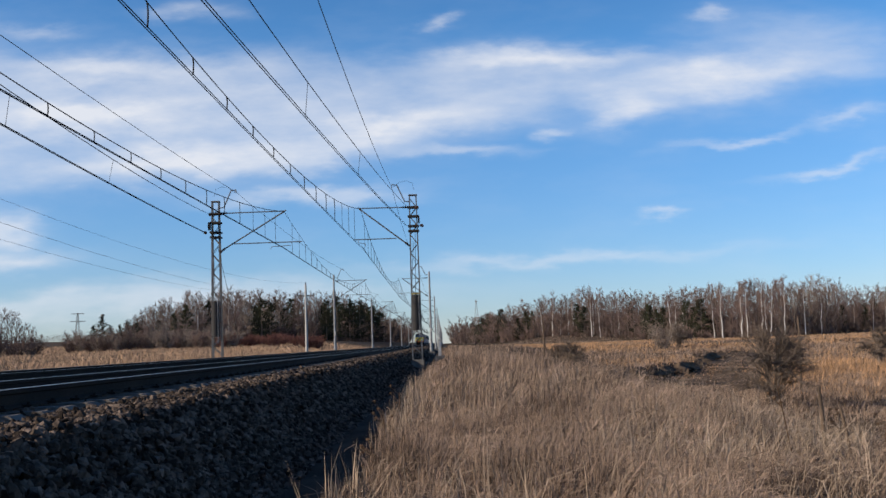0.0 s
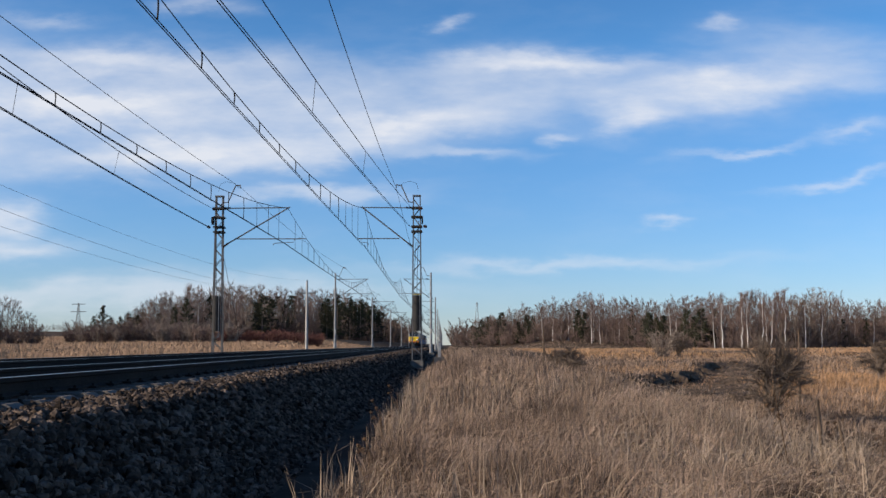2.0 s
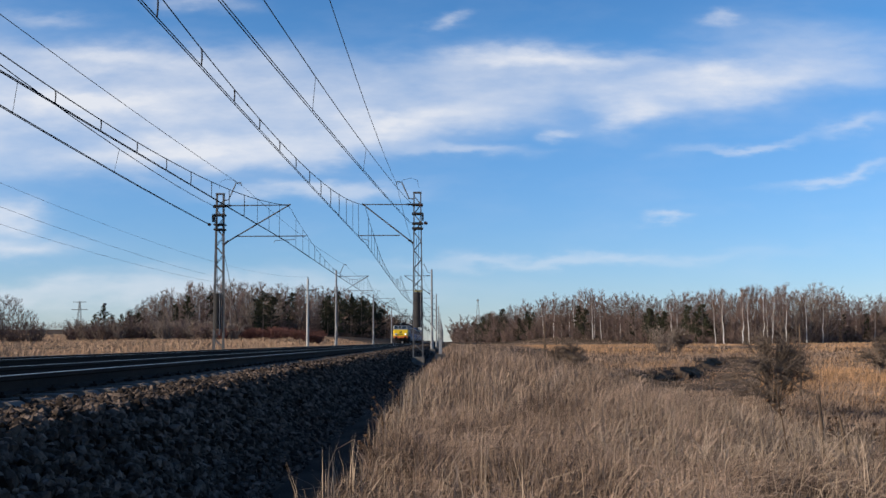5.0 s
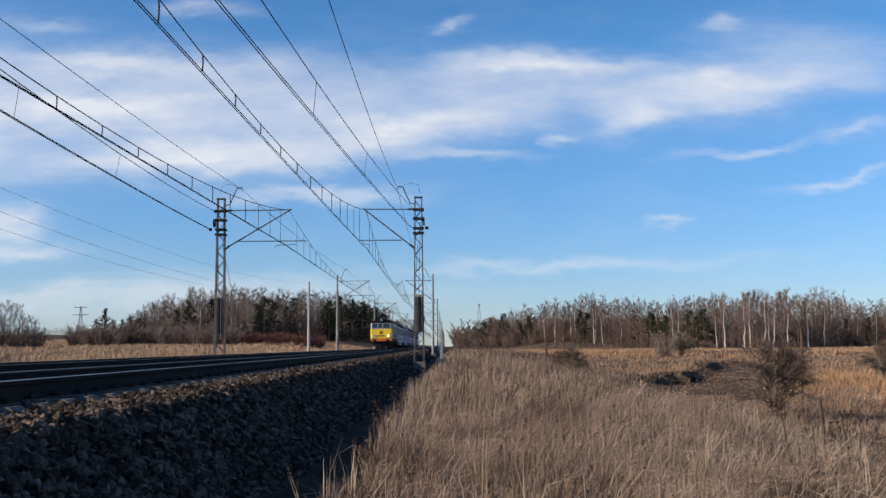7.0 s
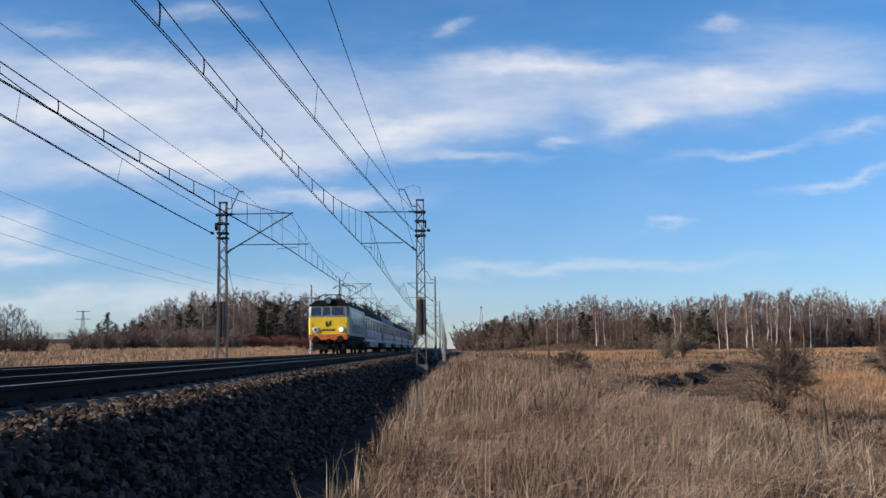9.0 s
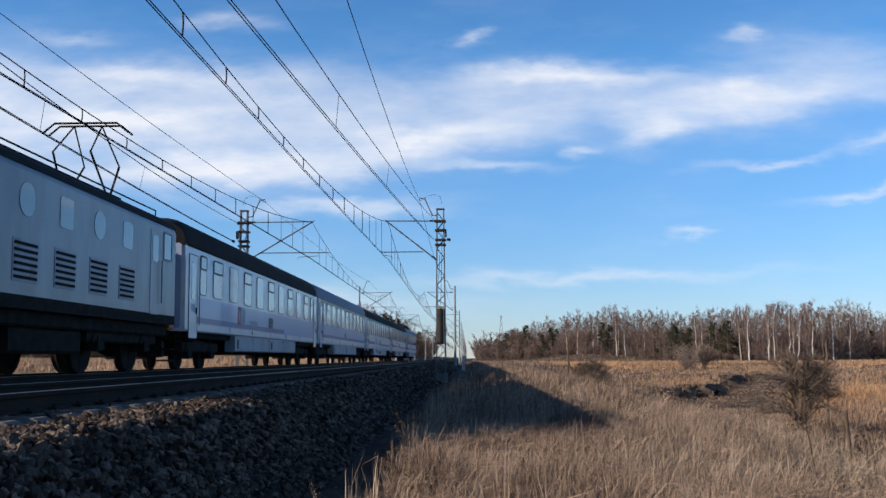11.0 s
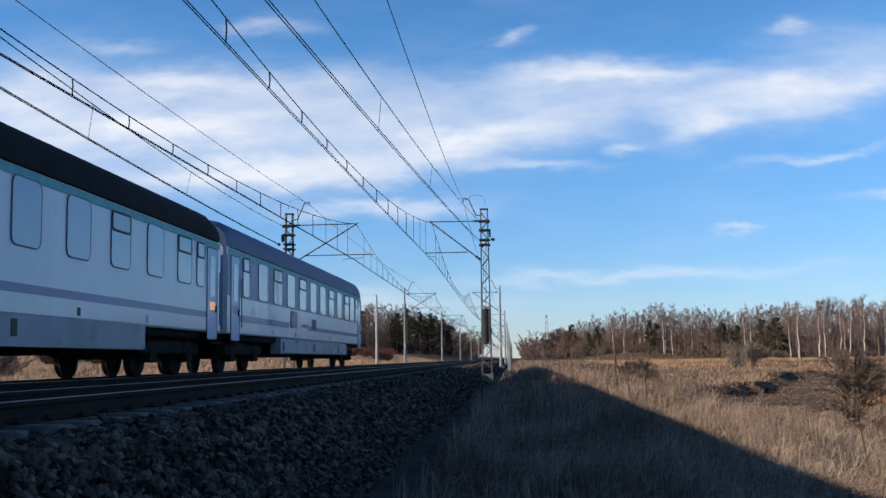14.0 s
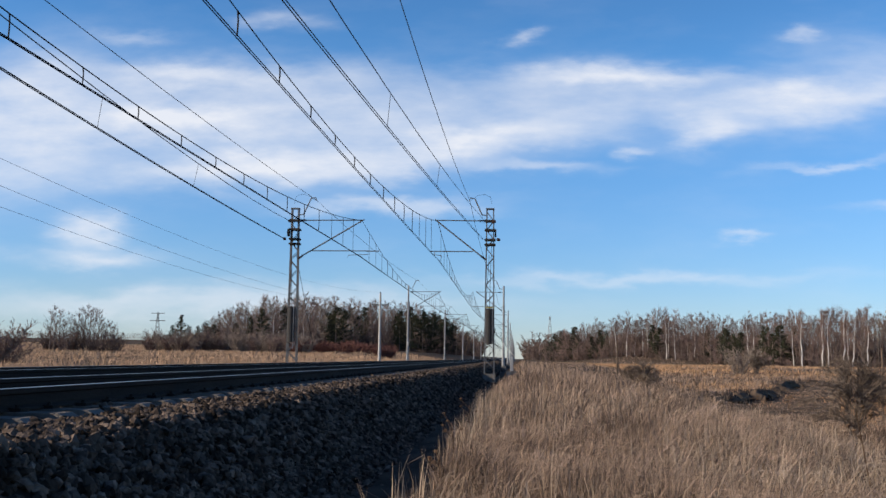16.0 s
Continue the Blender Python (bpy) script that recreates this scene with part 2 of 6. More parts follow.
M = dict(
    soil=material("dry_soil", (0.085, 0.060, 0.040), 0.95, second=(0.045, 0.033, 0.023), scale=0.35, bump=0.6, fine=9.0, wear=(0.11, 0.08, 0.05), spec=0.06),
    path=material("trodden_cinder", (0.060, 0.048, 0.038), 0.95, second=(0.034, 0.028, 0.022), scale=1.2, bump=0.8, fine=30.0, spec=0.03),
    stone=material("ballast_stone", (0.130, 0.098, 0.077), 0.9, second=(0.020, 0.016, 0.013), scale=7.0, bump=0.5, fine=70.0, spread=0.8, island=True, spec=0.04),
    # near-black bed colour: the shade between ballast stones, put into the colour
    gapshade=material("gap_shade_bed", (0.024, 0.020, 0.017), 0.95, second=(0.014, 0.012, 0.011), scale=2.0, bump=0.5, fine=40.0, spec=0.04),
    rail=material("rusty_rail", (0.034, 0.024, 0.019), 0.85, 0.0, second=(0.022, 0.017, 0.015), scale=5.0, bump=0.4, stretch=(1, 0.2, 1), spec=0.1),
    railtop=material("polished_rail_head", (0.369, 0.369, 0.377), 0.32, 1.0, scale=3.0, stretch=(1, 0.05, 1)),
    sleeper=material("weathered_concrete_sleeper", (0.172, 0.156, 0.139), 0.9, second=(0.107, 0.094, 0.082), scale=5.0, bump=0.5, spread=0.18, spec=0.06),
    concrete=material("pale_concrete", (0.459, 0.443, 0.410), 0.85, second=(0.369, 0.353, 0.328), scale=2.0, bump=0.4, spread=0.1),
    oldconcrete=material("stained_concrete", (0.197, 0.184, 0.168), 0.9, second=(0.123, 0.115, 0.102), scale=3.0, bump=0.5, spec=0.06),
    steel=material("grey_painted_steel", (0.139, 0.143, 0.148), 0.6, 0.3, second=(0.090, 0.086, 0.082), scale=6.0, wear=(0.107, 0.061, 0.037)),
    paintsteel=material("silver_painted_steel", (0.254, 0.258, 0.262), 0.6, 0.1, second=(0.180, 0.180, 0.180), scale=3.0),
    wire=material("dull_copper_wire", (0.013, 0.012, 0.013), 0.85, spec=0.2),
    insulator=material("brown_glazed_insulator", (0.057, 0.029, 0.021), 0.25),
    weight=material("dark_iron_weight", (0.029, 0.027, 0.026), 0.8, 0.2, bump=0.3),
    yellowband=material("faded_yellow_paint", (0.344, 0.295, 0.082), 0.7),
    grass=material("dry_grass", (0.298, 0.216, 0.160), 0.9, second=(0.108, 0.077, 0.057), scale=0.9, spread=0.72, island=True, spec=0.06),
    reed=material("golden_sedge", (0.44, 0.262, 0.140), 0.9, second=(0.30, 0.178, 0.096), scale=0.2, spread=0.40, island=True, spec=0.06),
    bark=material("grey_brown_bark", (0.19, 0.150, 0.125), 0.95, second=(0.11, 0.086, 0.072), scale=3.0, bump=0.6, spread=0.25, spec=0.06),
    birch=material("white_birch_bark", (0.58, 0.55, 0.50), 0.85, second=(0.42, 0.39, 0.36), scale=2.0, wear=(0.06, 0.05, 0.045), wear_at=0.62, spread=0.12, spec=0.06),
    twig=material("bare_twigs", (0.205, 0.143, 0.120), 0.95, second=(0.135, 0.095, 0.082), scale=0.4, spread=0.28, spec=0.06),
    paletwig=material("pale_bare_twigs", (0.27, 0.215, 0.175), 0.95, second=(0.18, 0.143, 0.117), scale=0.4, spread=0.25, spec=0.06),
    redtwig=material("red_shrub_twigs", (0.180, 0.082, 0.066), 0.9, second=(0.139, 0.070, 0.057), scale=0.4, spread=0.25, spec=0.06),
    needle=material("dark_pine_needles", (0.056, 0.056, 0.034), 0.9, second=(0.030, 0.033, 0.021), scale=0.7, spread=0.3, spec=0.06),
    haze=material("distant_woods", (0.107, 0.098, 0.094), 1.0, second=(0.078, 0.075, 0.075), scale=0.05, spread=0.2, island=True),
    wood=material("weathered_wood", (0.156, 0.111, 0.078), 0.9, second=(0.098, 0.070, 0.049), scale=5.0, stretch=(1, 1, 0.2), bump=0.5, spec=0.06),
    stalk=material("dead_weed_stalk", (0.139, 0.086, 0.049), 0.9, second=(0.090, 0.057, 0.037), scale=3.0, spread=0.3, spec=0.06),
    white=material("white_coach_paint", (0.71, 0.70, 0.715), 0.34, second=(0.62, 0.615, 0.63), scale=0.7, stretch=(1, 1, 0.3), coat=0.3, wear=(0.50, 0.48, 0.46), wear_at=0.66),
    paleblue=material("pale_blue_paint", (0.34, 0.41, 0.60), 0.4, second=(0.30, 0.37, 0.54), scale=0.7, stretch=(1, 1, 0.3), coat=0.3),
    blue=material("dark_blue_paint", (0.055, 0.115, 0.30), 0.42, second=(0.045, 0.095, 0.25), scale=0.8, coat=0.3),
    roofblue=material("blue_roof_paint", (0.04, 0.072, 0.17), 0.55, second=(0.032, 0.058, 0.14), scale=1.0),
    roofdark=material("sooty_black_roof", (0.010, 0.010, 0.012), 0.8, second=(0.017, 0.016, 0.016), scale=1.2, spec=0.12),
    bandblue=material("blue_window_band_paint", (0.105, 0.175, 0.34), 0.42, second=(0.09, 0.15, 0.30), scale=0.8, coat=0.1),
    cream=material("cream_line_paint", (0.70, 0.62, 0.42), 0.5),
    teal=material("teal_line_paint", (0.06, 0.42, 0.42), 0.5),
    grey=material("grey_skirt_paint", (0.25, 0.29, 0.35), 0.45, second=(0.18, 0.21, 0.25), scale=1.1, wear=(0.16, 0.15, 0.14), wear_at=0.6),
    under=material("sooty_underframe", (0.011, 0.010, 0.010), 0.9, 0.0, second=(0.022, 0.019, 0.016), scale=4.0, bump=0.4, spec=0.15),
    rubber=material("black_rubber", (0.018, 0.018, 0.02), 0.6),
    glass=material("tinted_window_glass", (0.11, 0.14, 0.18), 0.08, second=(0.09, 0.12, 0.16), scale=0.6, spec=0.9, coat=0.6),
    darkglass=material("dark_cab_glass", (0.03, 0.045, 0.05), 0.06, spec=0.9, coat=0.6),
    yellow=material("yellow_locomotive_paint", (0.90, 0.62, 0.012), 0.38, second=(0.82, 0.55, 0.012), scale=1.5, coat=0.3),
    orange=material("orange_skirt_paint", (0.72, 0.17, 0.02), 0.5, second=(0.52, 0.11, 0.02), scale=3.0, wear=(0.10, 0.06, 0.04), wear_at=0.55),
    locogrey=material("light_grey_locomotive_paint", (0.25, 0.275, 0.31), 0.4, second=(0.16, 0.175, 0.20), scale=1.0, stretch=(1, 1, 0.3), coat=0.2),
    red=material("red_paint", (0.55, 0.06, 0.05), 0.45),
    bar=material("grey_lettering", (0.38, 0.42, 0.50), 0.5),
    tread=material("bright_wheel_rim", (0.34, 0.33, 0.32), 0.4, 0.9),
    lamp=glowing("lit_headlamp", (1.0, 0.93, 0.78), 2.0),
    display=glowing("orange_display", (1.0, 0.42, 0.16), 0.3),
)

# ---- building blocks ----


class Geo:
    """Collects vertices and faces for one mesh."""

    def __init__(self):
        self.v, self.f = [], []

    def add(self, verts, faces):
        o = len(self.v)
        self.v.extend(tuple(p) for p in verts)
        self.f.extend(tuple(i + o for i in q) for q in faces)
        return self

    def box(self, x0, x1, y0, y1, z0, z1, c=0.0):
        """A box, with its long edges along y cut off by c."""
        if c <= 0:
            self.add([(x, y, z) for x in (x0, x1) for y in (y0, y1) for z in (z0, z1)],
                     [(0, 1, 3, 2), (4, 6, 7, 5), (0, 4, 5, 1), (2, 3, 7, 6), (0, 2, 6, 4), (1, 5, 7, 3)])
            return self
        ring = [(x0 + c, z0), (x1 - c, z0), (x1, z0 + c), (x1, z1 - c), (x1 - c, z1), (x0 + c, z1), (x0, z1 - c), (x0, z0 + c)]
        return self.extrude(ring, y0, y1)

    def extrude(self, ring, y0, y1, cap=True):
        """A closed outline of (x, z) drawn along y."""
        k = len(ring)
        v = [(x, y0, z) for x, z in ring] + [(x, y1, z) for x, z in ring]
        f = [(i, (i + 1) % k, (i + 1) % k + k, i + k) for i in range(k)]
        if cap:
            f += [tuple(range(k))[::-1], tuple(range(k, 2 * k))]
        return self.add(v, f)

    def rod(self, a, b, r0, r1=None, n=6, cap=True):
        a, b = Vector(a), Vector(b)
        r1 = r0 if r1 is None else r1
        d = (b - a).normalized()
        s = d.cross(Vector((0.13, 0.29, 0.95)) if abs(d.z) < 0.9 else Vector((1, 0.1, 0))).normalized()
        t = d.cross(s)
        v = []
        for p, r in ((a, r0), (b, r1)):
            v += [p + (s * math.cos(2 * math.pi * i / n) + t * math.sin(2 * math.pi * i / n)) * r for i in range(n)]
        f = [(i, (i + 1) % n, (i + 1) % n + n, i + n) for i in range(n)]
        if cap:
            f += [tuple(range(n))[::-1], tuple(range(n, 2 * n))]
        return self.add(v, f)

    def line(self, pts, r, n=4):
        """A bent round bar or wire through the points, as one closed tube."""
        pts = [Vector(p) for p in pts]
        k = len(pts)
        v, f = [], []
        for i, p in enumerate(pts):
            d = (pts[min(i + 1, k - 1)] - pts[max(i - 1, 0)]).normalized()
            s = d.cross(Vector((0.13, 0.29, 0.95)) if abs(d.z) < 0.9 else Vector((1, 0.1, 0))).normalized()
            t = d.cross(s)
            v += [p + (s * math.cos(2 * math.pi * j / n) + t * math.sin(2 * math.pi * j / n)) * r for j in range(n)]
        for i in range(k - 1):
            f += [(i * n + j, i * n + (j + 1) % n, (i + 1) * n + (j + 1) % n, (i + 1) * n + j) for j in range(n)]
        f += [tuple(range(n))[::-1], tuple(range((k - 1) * n, k * n))]
        return self.add(v, f)

    def lathe(self, c, axis, prof, n=16):
        """Rings of (offset along axis, radius) round c; axis is 'x', 'y' or 'z'."""
        v, f = [], []
        for o, r in prof:
            for i in range(n):
                a = 2 * math.pi * i / n
                p = {"x": (o, r * math.cos(a), r * math.sin(a)), "y": (r * math.cos(a), o, r * math.sin(a)), "z": (r * math.cos(a), r * math.sin(a), o)}[axis]
                v.append((c[0] + p[0], c[1] + p[1], c[2] + p[2]))
        for j in range(len(prof) - 1):
            f += [(j * n + i, j * n + (i + 1) % n, (j + 1) * n + (i + 1) % n, (j + 1) * n + i) for i in range(n)]
        f += [tuple(range(n))[::-1], tuple(range((len(prof) - 1) * n, len(prof) * n))]
        return self.add(v, f)

    def mesh(self, name, mat, smooth=False):
        me = bpy.data.meshes.new(name)
        me.from_pydata(self.v, [], self.f)
        me.materials.append(M[mat])
        bm = bmesh.new()
        bm.from_mesh(me)
        bmesh.ops.recalc_face_normals(bm, faces=bm.faces)
        bm.to_mesh(me)
        bm.free()
        if smooth:
            me.shade_smooth()
            me.set_sharp_from_angle(angle=radians(38))
        return me


def part(name, geo, mat, parent=None, label="", smooth=False):
    ob = new(name, geo if isinstance(geo, bpy.types.Mesh) else geo.mesh(name, mat, smooth))
    ob.parent = parent
    if label:
        ob["label"] = label
    return ob


def thing(name, label, category, m=None, group="", kind=""):
    ob = tagged(new(name), label, category, group, kind)
    if m is not None:
        ob.matrix_basis = m
    return ob


def raw(name, verts, faces, mat, smooth=False):
    """One mesh from arrays."""
    me = bpy.data.meshes.new(name)
    faces = np.asarray(faces)
    me.from_pydata(np.asarray(verts, float), [], faces.tolist())
    me.materials.append(M[mat])
    if smooth:
        me.shade_smooth()
    return me


def smooth(a, b, x):
    t = np.clip((x - a) / (b - a), 0, 1)
    return t * t * (3 - 2 * t)

# ---- ground ----
RAIL = -0.28           # rail head below the eye
NEAR, FAR = -4.65, -8.72   # centre lines of the two tracks


def ditch_x(y):
    """Line of the washed-out ditch across the hollow."""
    return 9.2 + 0.36 * (y - 53) + 0.7 * np.sin(y * 0.19)


def ground_z(x, y):
    x, y = np.asarray(x, float), np.asarray(y, float)
    dist = np.hypot(x, y)
    u = x / np.maximum(np.abs(y), 1.0)
    right = -1.28 + 0.0 * x
    right = right - 0.85 * smooth(3.0, 9.0, x) * (1 - smooth(70, 170, y))
    right = right + 0.52 * smooth(10, 34, y) * smooth(-1.0, 0.7, x) * (1 - smooth(1.6, 6.5, x)) * (1 - smooth(220, 420, y))
    # a washed-out ditch in the hollow
    off = x - ditch_x(y)
    cut = smooth(46, 52, y) * (1 - smooth(98, 112, y))
    right = right + (0.28 * np.exp(-((off + 1.4) / 1.3) ** 2) - 0.42 * smooth(-0.5, 0.3, off) * (1 - smooth(4.0, 9.0, off))) * cut
    right = right + 0.10 * np.sin(x * 0.9 + 1.3 * np.sin(y * 0.31)) * np.sin(y * 0.47) * smooth(0, 3, x) * (1 - smooth(120, 260, dist))
    right = right + 4.0 * smooth(310, 440, dist) * smooth(18, 60, x)
    left = -0.95 + 0.0115 * np.clip(y - 50, 0, 220) * smooth(-12, -30, x)
    left = left + 0.0165 * np.clip(dist - 420, 0, 1100) * smooth(-0.24, -0.36, u)
    left = left + 0.07 * np.sin(x * 0.5) * np.sin(y * 0.33) * (1 - smooth(120, 260, dist))
    k = smooth(-9, -5, x)
    return left * (1 - k) + right * k


def make_ground():
    xs = np.unique(np.concatenate([-np.geomspace(14, 4000, 60), np.linspace(-14, 24, 96), np.geomspace(24, 4000, 60)]))
    ys = np.unique(np.concatenate([-np.geomspace(6, 4000, 26), np.linspace(-6, 90, 170), np.geomspace(90, 4500, 80)]))
    gx, gy = np.meshgrid(xs, ys)
    gz = ground_z(gx, gy)
    under = (gx > -11.4) & (gx < -2.2)
    gz = np.where(under, np.minimum(gz, -1.35), gz)
    nx = len(xs)
    idx = np.arange(nx * len(ys)).reshape(len(ys), nx)
    f = np.stack([idx[:-1, :-1], idx[:-1, 1:], idx[1:, 1:], idx[1:, :-1]], -1).reshape(-1, 4)
    ob = new("ground", raw("ground", np.stack([gx, gy, gz], -1).reshape(-1, 3), f, "soil", True))
    tagged(ob, "uneven dry earth under dead winter grass", "ground", kind="structure")


make_ground()

# ---- railway ----
CREST = ((-11.25, -0.50), (-2.60, -0.50))


def make_stones():
    """Six broken-stone meshes as vertex arrays of a knocked-about icosahedron."""
    g = (1 + 5 ** 0.5) / 2
    v = np.array([(-1, g, 0), (1, g, 0), (-1, -g, 0), (1, -g, 0), (0, -1, g), (0, 1, g), (0, -1, -g), (0, 1, -g), (g, 0, -1), (g, 0, 1), (-g, 0, -1), (-g, 0, 1)]) / 1.9
    f = np.array([(0, 11, 5), (0, 5, 1), (0, 1, 7), (0, 7, 10), (0, 10, 11), (1, 5, 9), (5, 11, 4), (11, 10, 2), (10, 7, 6), (7, 1, 8),
                  (3, 9, 4), (3, 4, 2), (3, 2, 6), (3, 6, 8), (3, 8, 9), (4, 9, 5), (2, 4, 11), (6, 2, 10), (8, 6, 7), (9, 8, 1)])
    rng = np.random.default_rng(4)
    return [v * rng.uniform(0.58, 1.25, (12, 1)) * rng.uniform(0.55, 1.25, (1, 3)) for _ in range(6)], f


STONES, STONE_F = make_stones()


def turns(rng, n):
    q = rng.normal(size=(n, 4))
    q /= np.linalg.norm(q, axis=1)[:, None]
    w, x, y, z = q.T
    return np.stack([1 - 2 * (y * y + z * z), 2 * (x * y - w * z), 2 * (x * z + w * y), 2 * (x * y + w * z), 1 - 2 * (x * x + z * z), 2 * (y * z - w * x),
                     2 * (x * z - w * y), 2 * (y * z + w * x), 1 - 2 * (x * x + y * y)], 1).reshape(n, 3, 3)


def bed_z(x):
    """Height of the bed: level between the crests, then a slope to the path."""
    return np.where(x < CREST[1][0], CREST[1][1], np.where(x < -1.55, CREST[1][1] - (x - CREST[1][0]) * 0.80 / 1.05, -1.30))


def make_ballast():
    # bed sheet below the stones, coloured near black as the shade in their gaps
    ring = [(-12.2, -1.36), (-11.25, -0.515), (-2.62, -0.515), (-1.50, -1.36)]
    bed = tagged(new("ballast_bed", Geo().extrude(ring, -160, 1500).mesh("ballast_bed", "gapshade")),
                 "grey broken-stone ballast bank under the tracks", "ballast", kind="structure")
    rng = np.random.default_rng(7)
    vs, fs, n0 = [], [], 0

    def lay(count, x0, x1, y0, y1, s0, s1, sink=0.25):
        nonlocal n0
        x, y = rng.uniform(x0, x1, count), rng.uniform(y0, y1, count)
        s = rng.uniform(s0, s1, count) * rng.choice([0.8, 1, 1, 1.25], count)
        z = bed_z(x) + s * rng.uniform(-sink, 0.4, count) + 0.02 * np.sin(y * 3.1 + x * 2) * np.sin(x * 5)
        base = np.stack([STONES[i] for i in rng.integers(0, 6, count)])
        v = np.einsum("nij,nkj->nki", turns(rng, count), base) * s[:, None, None] + np.stack([x, y, z], 1)[:, None, :]
        vs.append(v.reshape(-1, 3))
        fs.append((STONE_F[None] + (np.arange(count) * 12)[:, None, None] + n0).reshape(-1, 3))
        n0 += count * 12
    lay(14500, -3.26, -1.45, 3.5, 16, 0.024, 0.042)
    lay(4500, -3.26, -1.45, -6, 3.5, 0.028, 0.045)
    lay(900, -3.2, -1.6, 3.5, 20, 0.04, 0.055)
    lay(11000, -3.24, -1.45, 16, 34, 0.030, 0.050)
    lay(6500, -3.22, -1.40, 34, 75, 0.045, 0.07)
    lay(2600, -3.2, -1.40, 75, 160, 0.07, 0.11)
    lay(2500, -6.1, -3.40, 6, 40, 0.03, 0.045, 0.5)
    lay(700, -1.5, -0.9, 4, 30, 0.015, 0.035, 0.5)
    st = new("loose_ballast", raw("loose_ballast", np.concatenate(vs), np.concatenate(fs), "stone"))
    st.parent = bed
    tagged(st, "sharp grey-brown ballast stones", kind="stuff")
    # the nearest stones one by one
    meshes = [raw("stone", v * 0.040, STONE_F, "stone_one") for v in STONES]
    for i in range(290):
        x, y = rng.uniform(-3.2, -1.6), rng.uniform(4.2, 9.5)
        s = new("stone", meshes[i % 6])
        s.parent = bed
        s.matrix_basis = pose(x, y, float(bed_z(x)) + 0.014, *rng.uniform(0, 360, 3))
    pth = Geo()
    ys = list(np.linspace(-4, 70, 60)) + list(np.geomspace(74, 300, 12))
    for a, b in zip(ys, ys[1:]):
        wa, wb = 0.10 * math.sin(a * 0.7), 0.10 * math.sin(b * 0.7)
        pth.add([(-1.62, a, -1.285), (-1.02 + wa, a, -1.262), (-1.02 + wb, b, -1.262), (-1.62, b, -1.285)], [(0, 1, 2, 3)])
        pth.add([(-1.02 + wa, a, -1.262), (-0.3 + wa, a, -1.30), (-0.3 + wb, b, -1.30), (-1.02 + wb, b, -1.262)], [(0, 1, 2, 3)])
    me = raw("footpath", pth.v, pth.f, "path", True)
    tagged(new("footpath", me), "trodden dark cinder path beside the ballast", "path", kind="structure")


def rail_ring(x):
    h = RAIL
    half = [(0.036, h), (0.036, h - 0.012), (0.034, h - 0.038), (0.009, h - 0.052), (0.009, h - 0.13), (0.062, h - 0.152), (0.07, h - 0.168)]
    return [(x + a, z) for a, z in half] + [(x - a, z) for a, z in half[::-1]]


def make_track(cx, label, n_sleepers, y0):
    tr = thing("railway_track", label, "railway track")
    for s in (-1, 1):
        x = cx + s * 0.7535
        r = part("rail", Geo().extrude(rail_ring(x), -150, 1500), "rail", tr, "rusty rail with a polished head")
        part("rail_head", Geo().box(x - 0.030, x + 0.030, -150, 1500, RAIL - 0.004, RAIL + 0.003), "railtop", r, "polished running surface")
    ring = [(-1.30, -0.66), (-1.30, -0.50), (-1.22, -0.455), (-0.55, -0.452), (-0.4, -0.475), (0.4, -0.475), (0.55, -0.452), (1.22, -0.455), (1.30, -0.50), (1.30, -0.66)]
    g = Geo()
    k = len(ring)
    g.add([(x, -0.13, z) for x, z in ring] + [(x, 0.13, z) for x, z in ring], [(i, (i + 1) % k, (i + 1) % k + k, i + k) for i in range(k)] + [tuple(range(k)), tuple(range(k, 2 * k))])
    me = g.mesh("sleeper", "sleeper")
    clip = Geo()
    clip.box(-0.05, 0.05, -0.07, 0.07, -0.457, -0.425)
    clip.rod((0, -0.02, -0.43), (0, -0.02, -0.40), 0.016, 0.014, 6)
    mc = clip.mesh("rail_clip", "rail")
    for i in range(n_sleepers):
        s = part("sleeper", me, None, tr)
        s.matrix_basis = pose(cx + 0.012 * math.sin(i * 2.3), y0 + i * 0.60, 0.004 * math.sin(i * 1.7), 0, 0, 0.4 * math.sin(i * 3.1))
        if i < 90 and cx == NEAR:
            for xo in (0.8535, 0.6535):
                part("rail_clip", mc, None, s).location = (xo, 0, 0)
    return tr


M["stone_one"] = material("single_ballast_stone", (0.140, 0.106, 0.084), 0.9, second=(0.024, 0.019, 0.016), scale=9.0, bump=0.5, fine=80.0, spread=0.6, spec=0.04)
make_ballast()
make_track(NEAR, "railway track on concrete sleepers with rusty rails", 200, -6.0)
make_track(FAR, "second railway track on concrete sleepers carrying the train", 130, -6.0)

# ---- overhead line ----
SPAN, FIRST = 61.0, 56.6
LX, RX = -12.25, -1.47   # mast lines
CONTACT, CATENARY = 5.42, 7.47


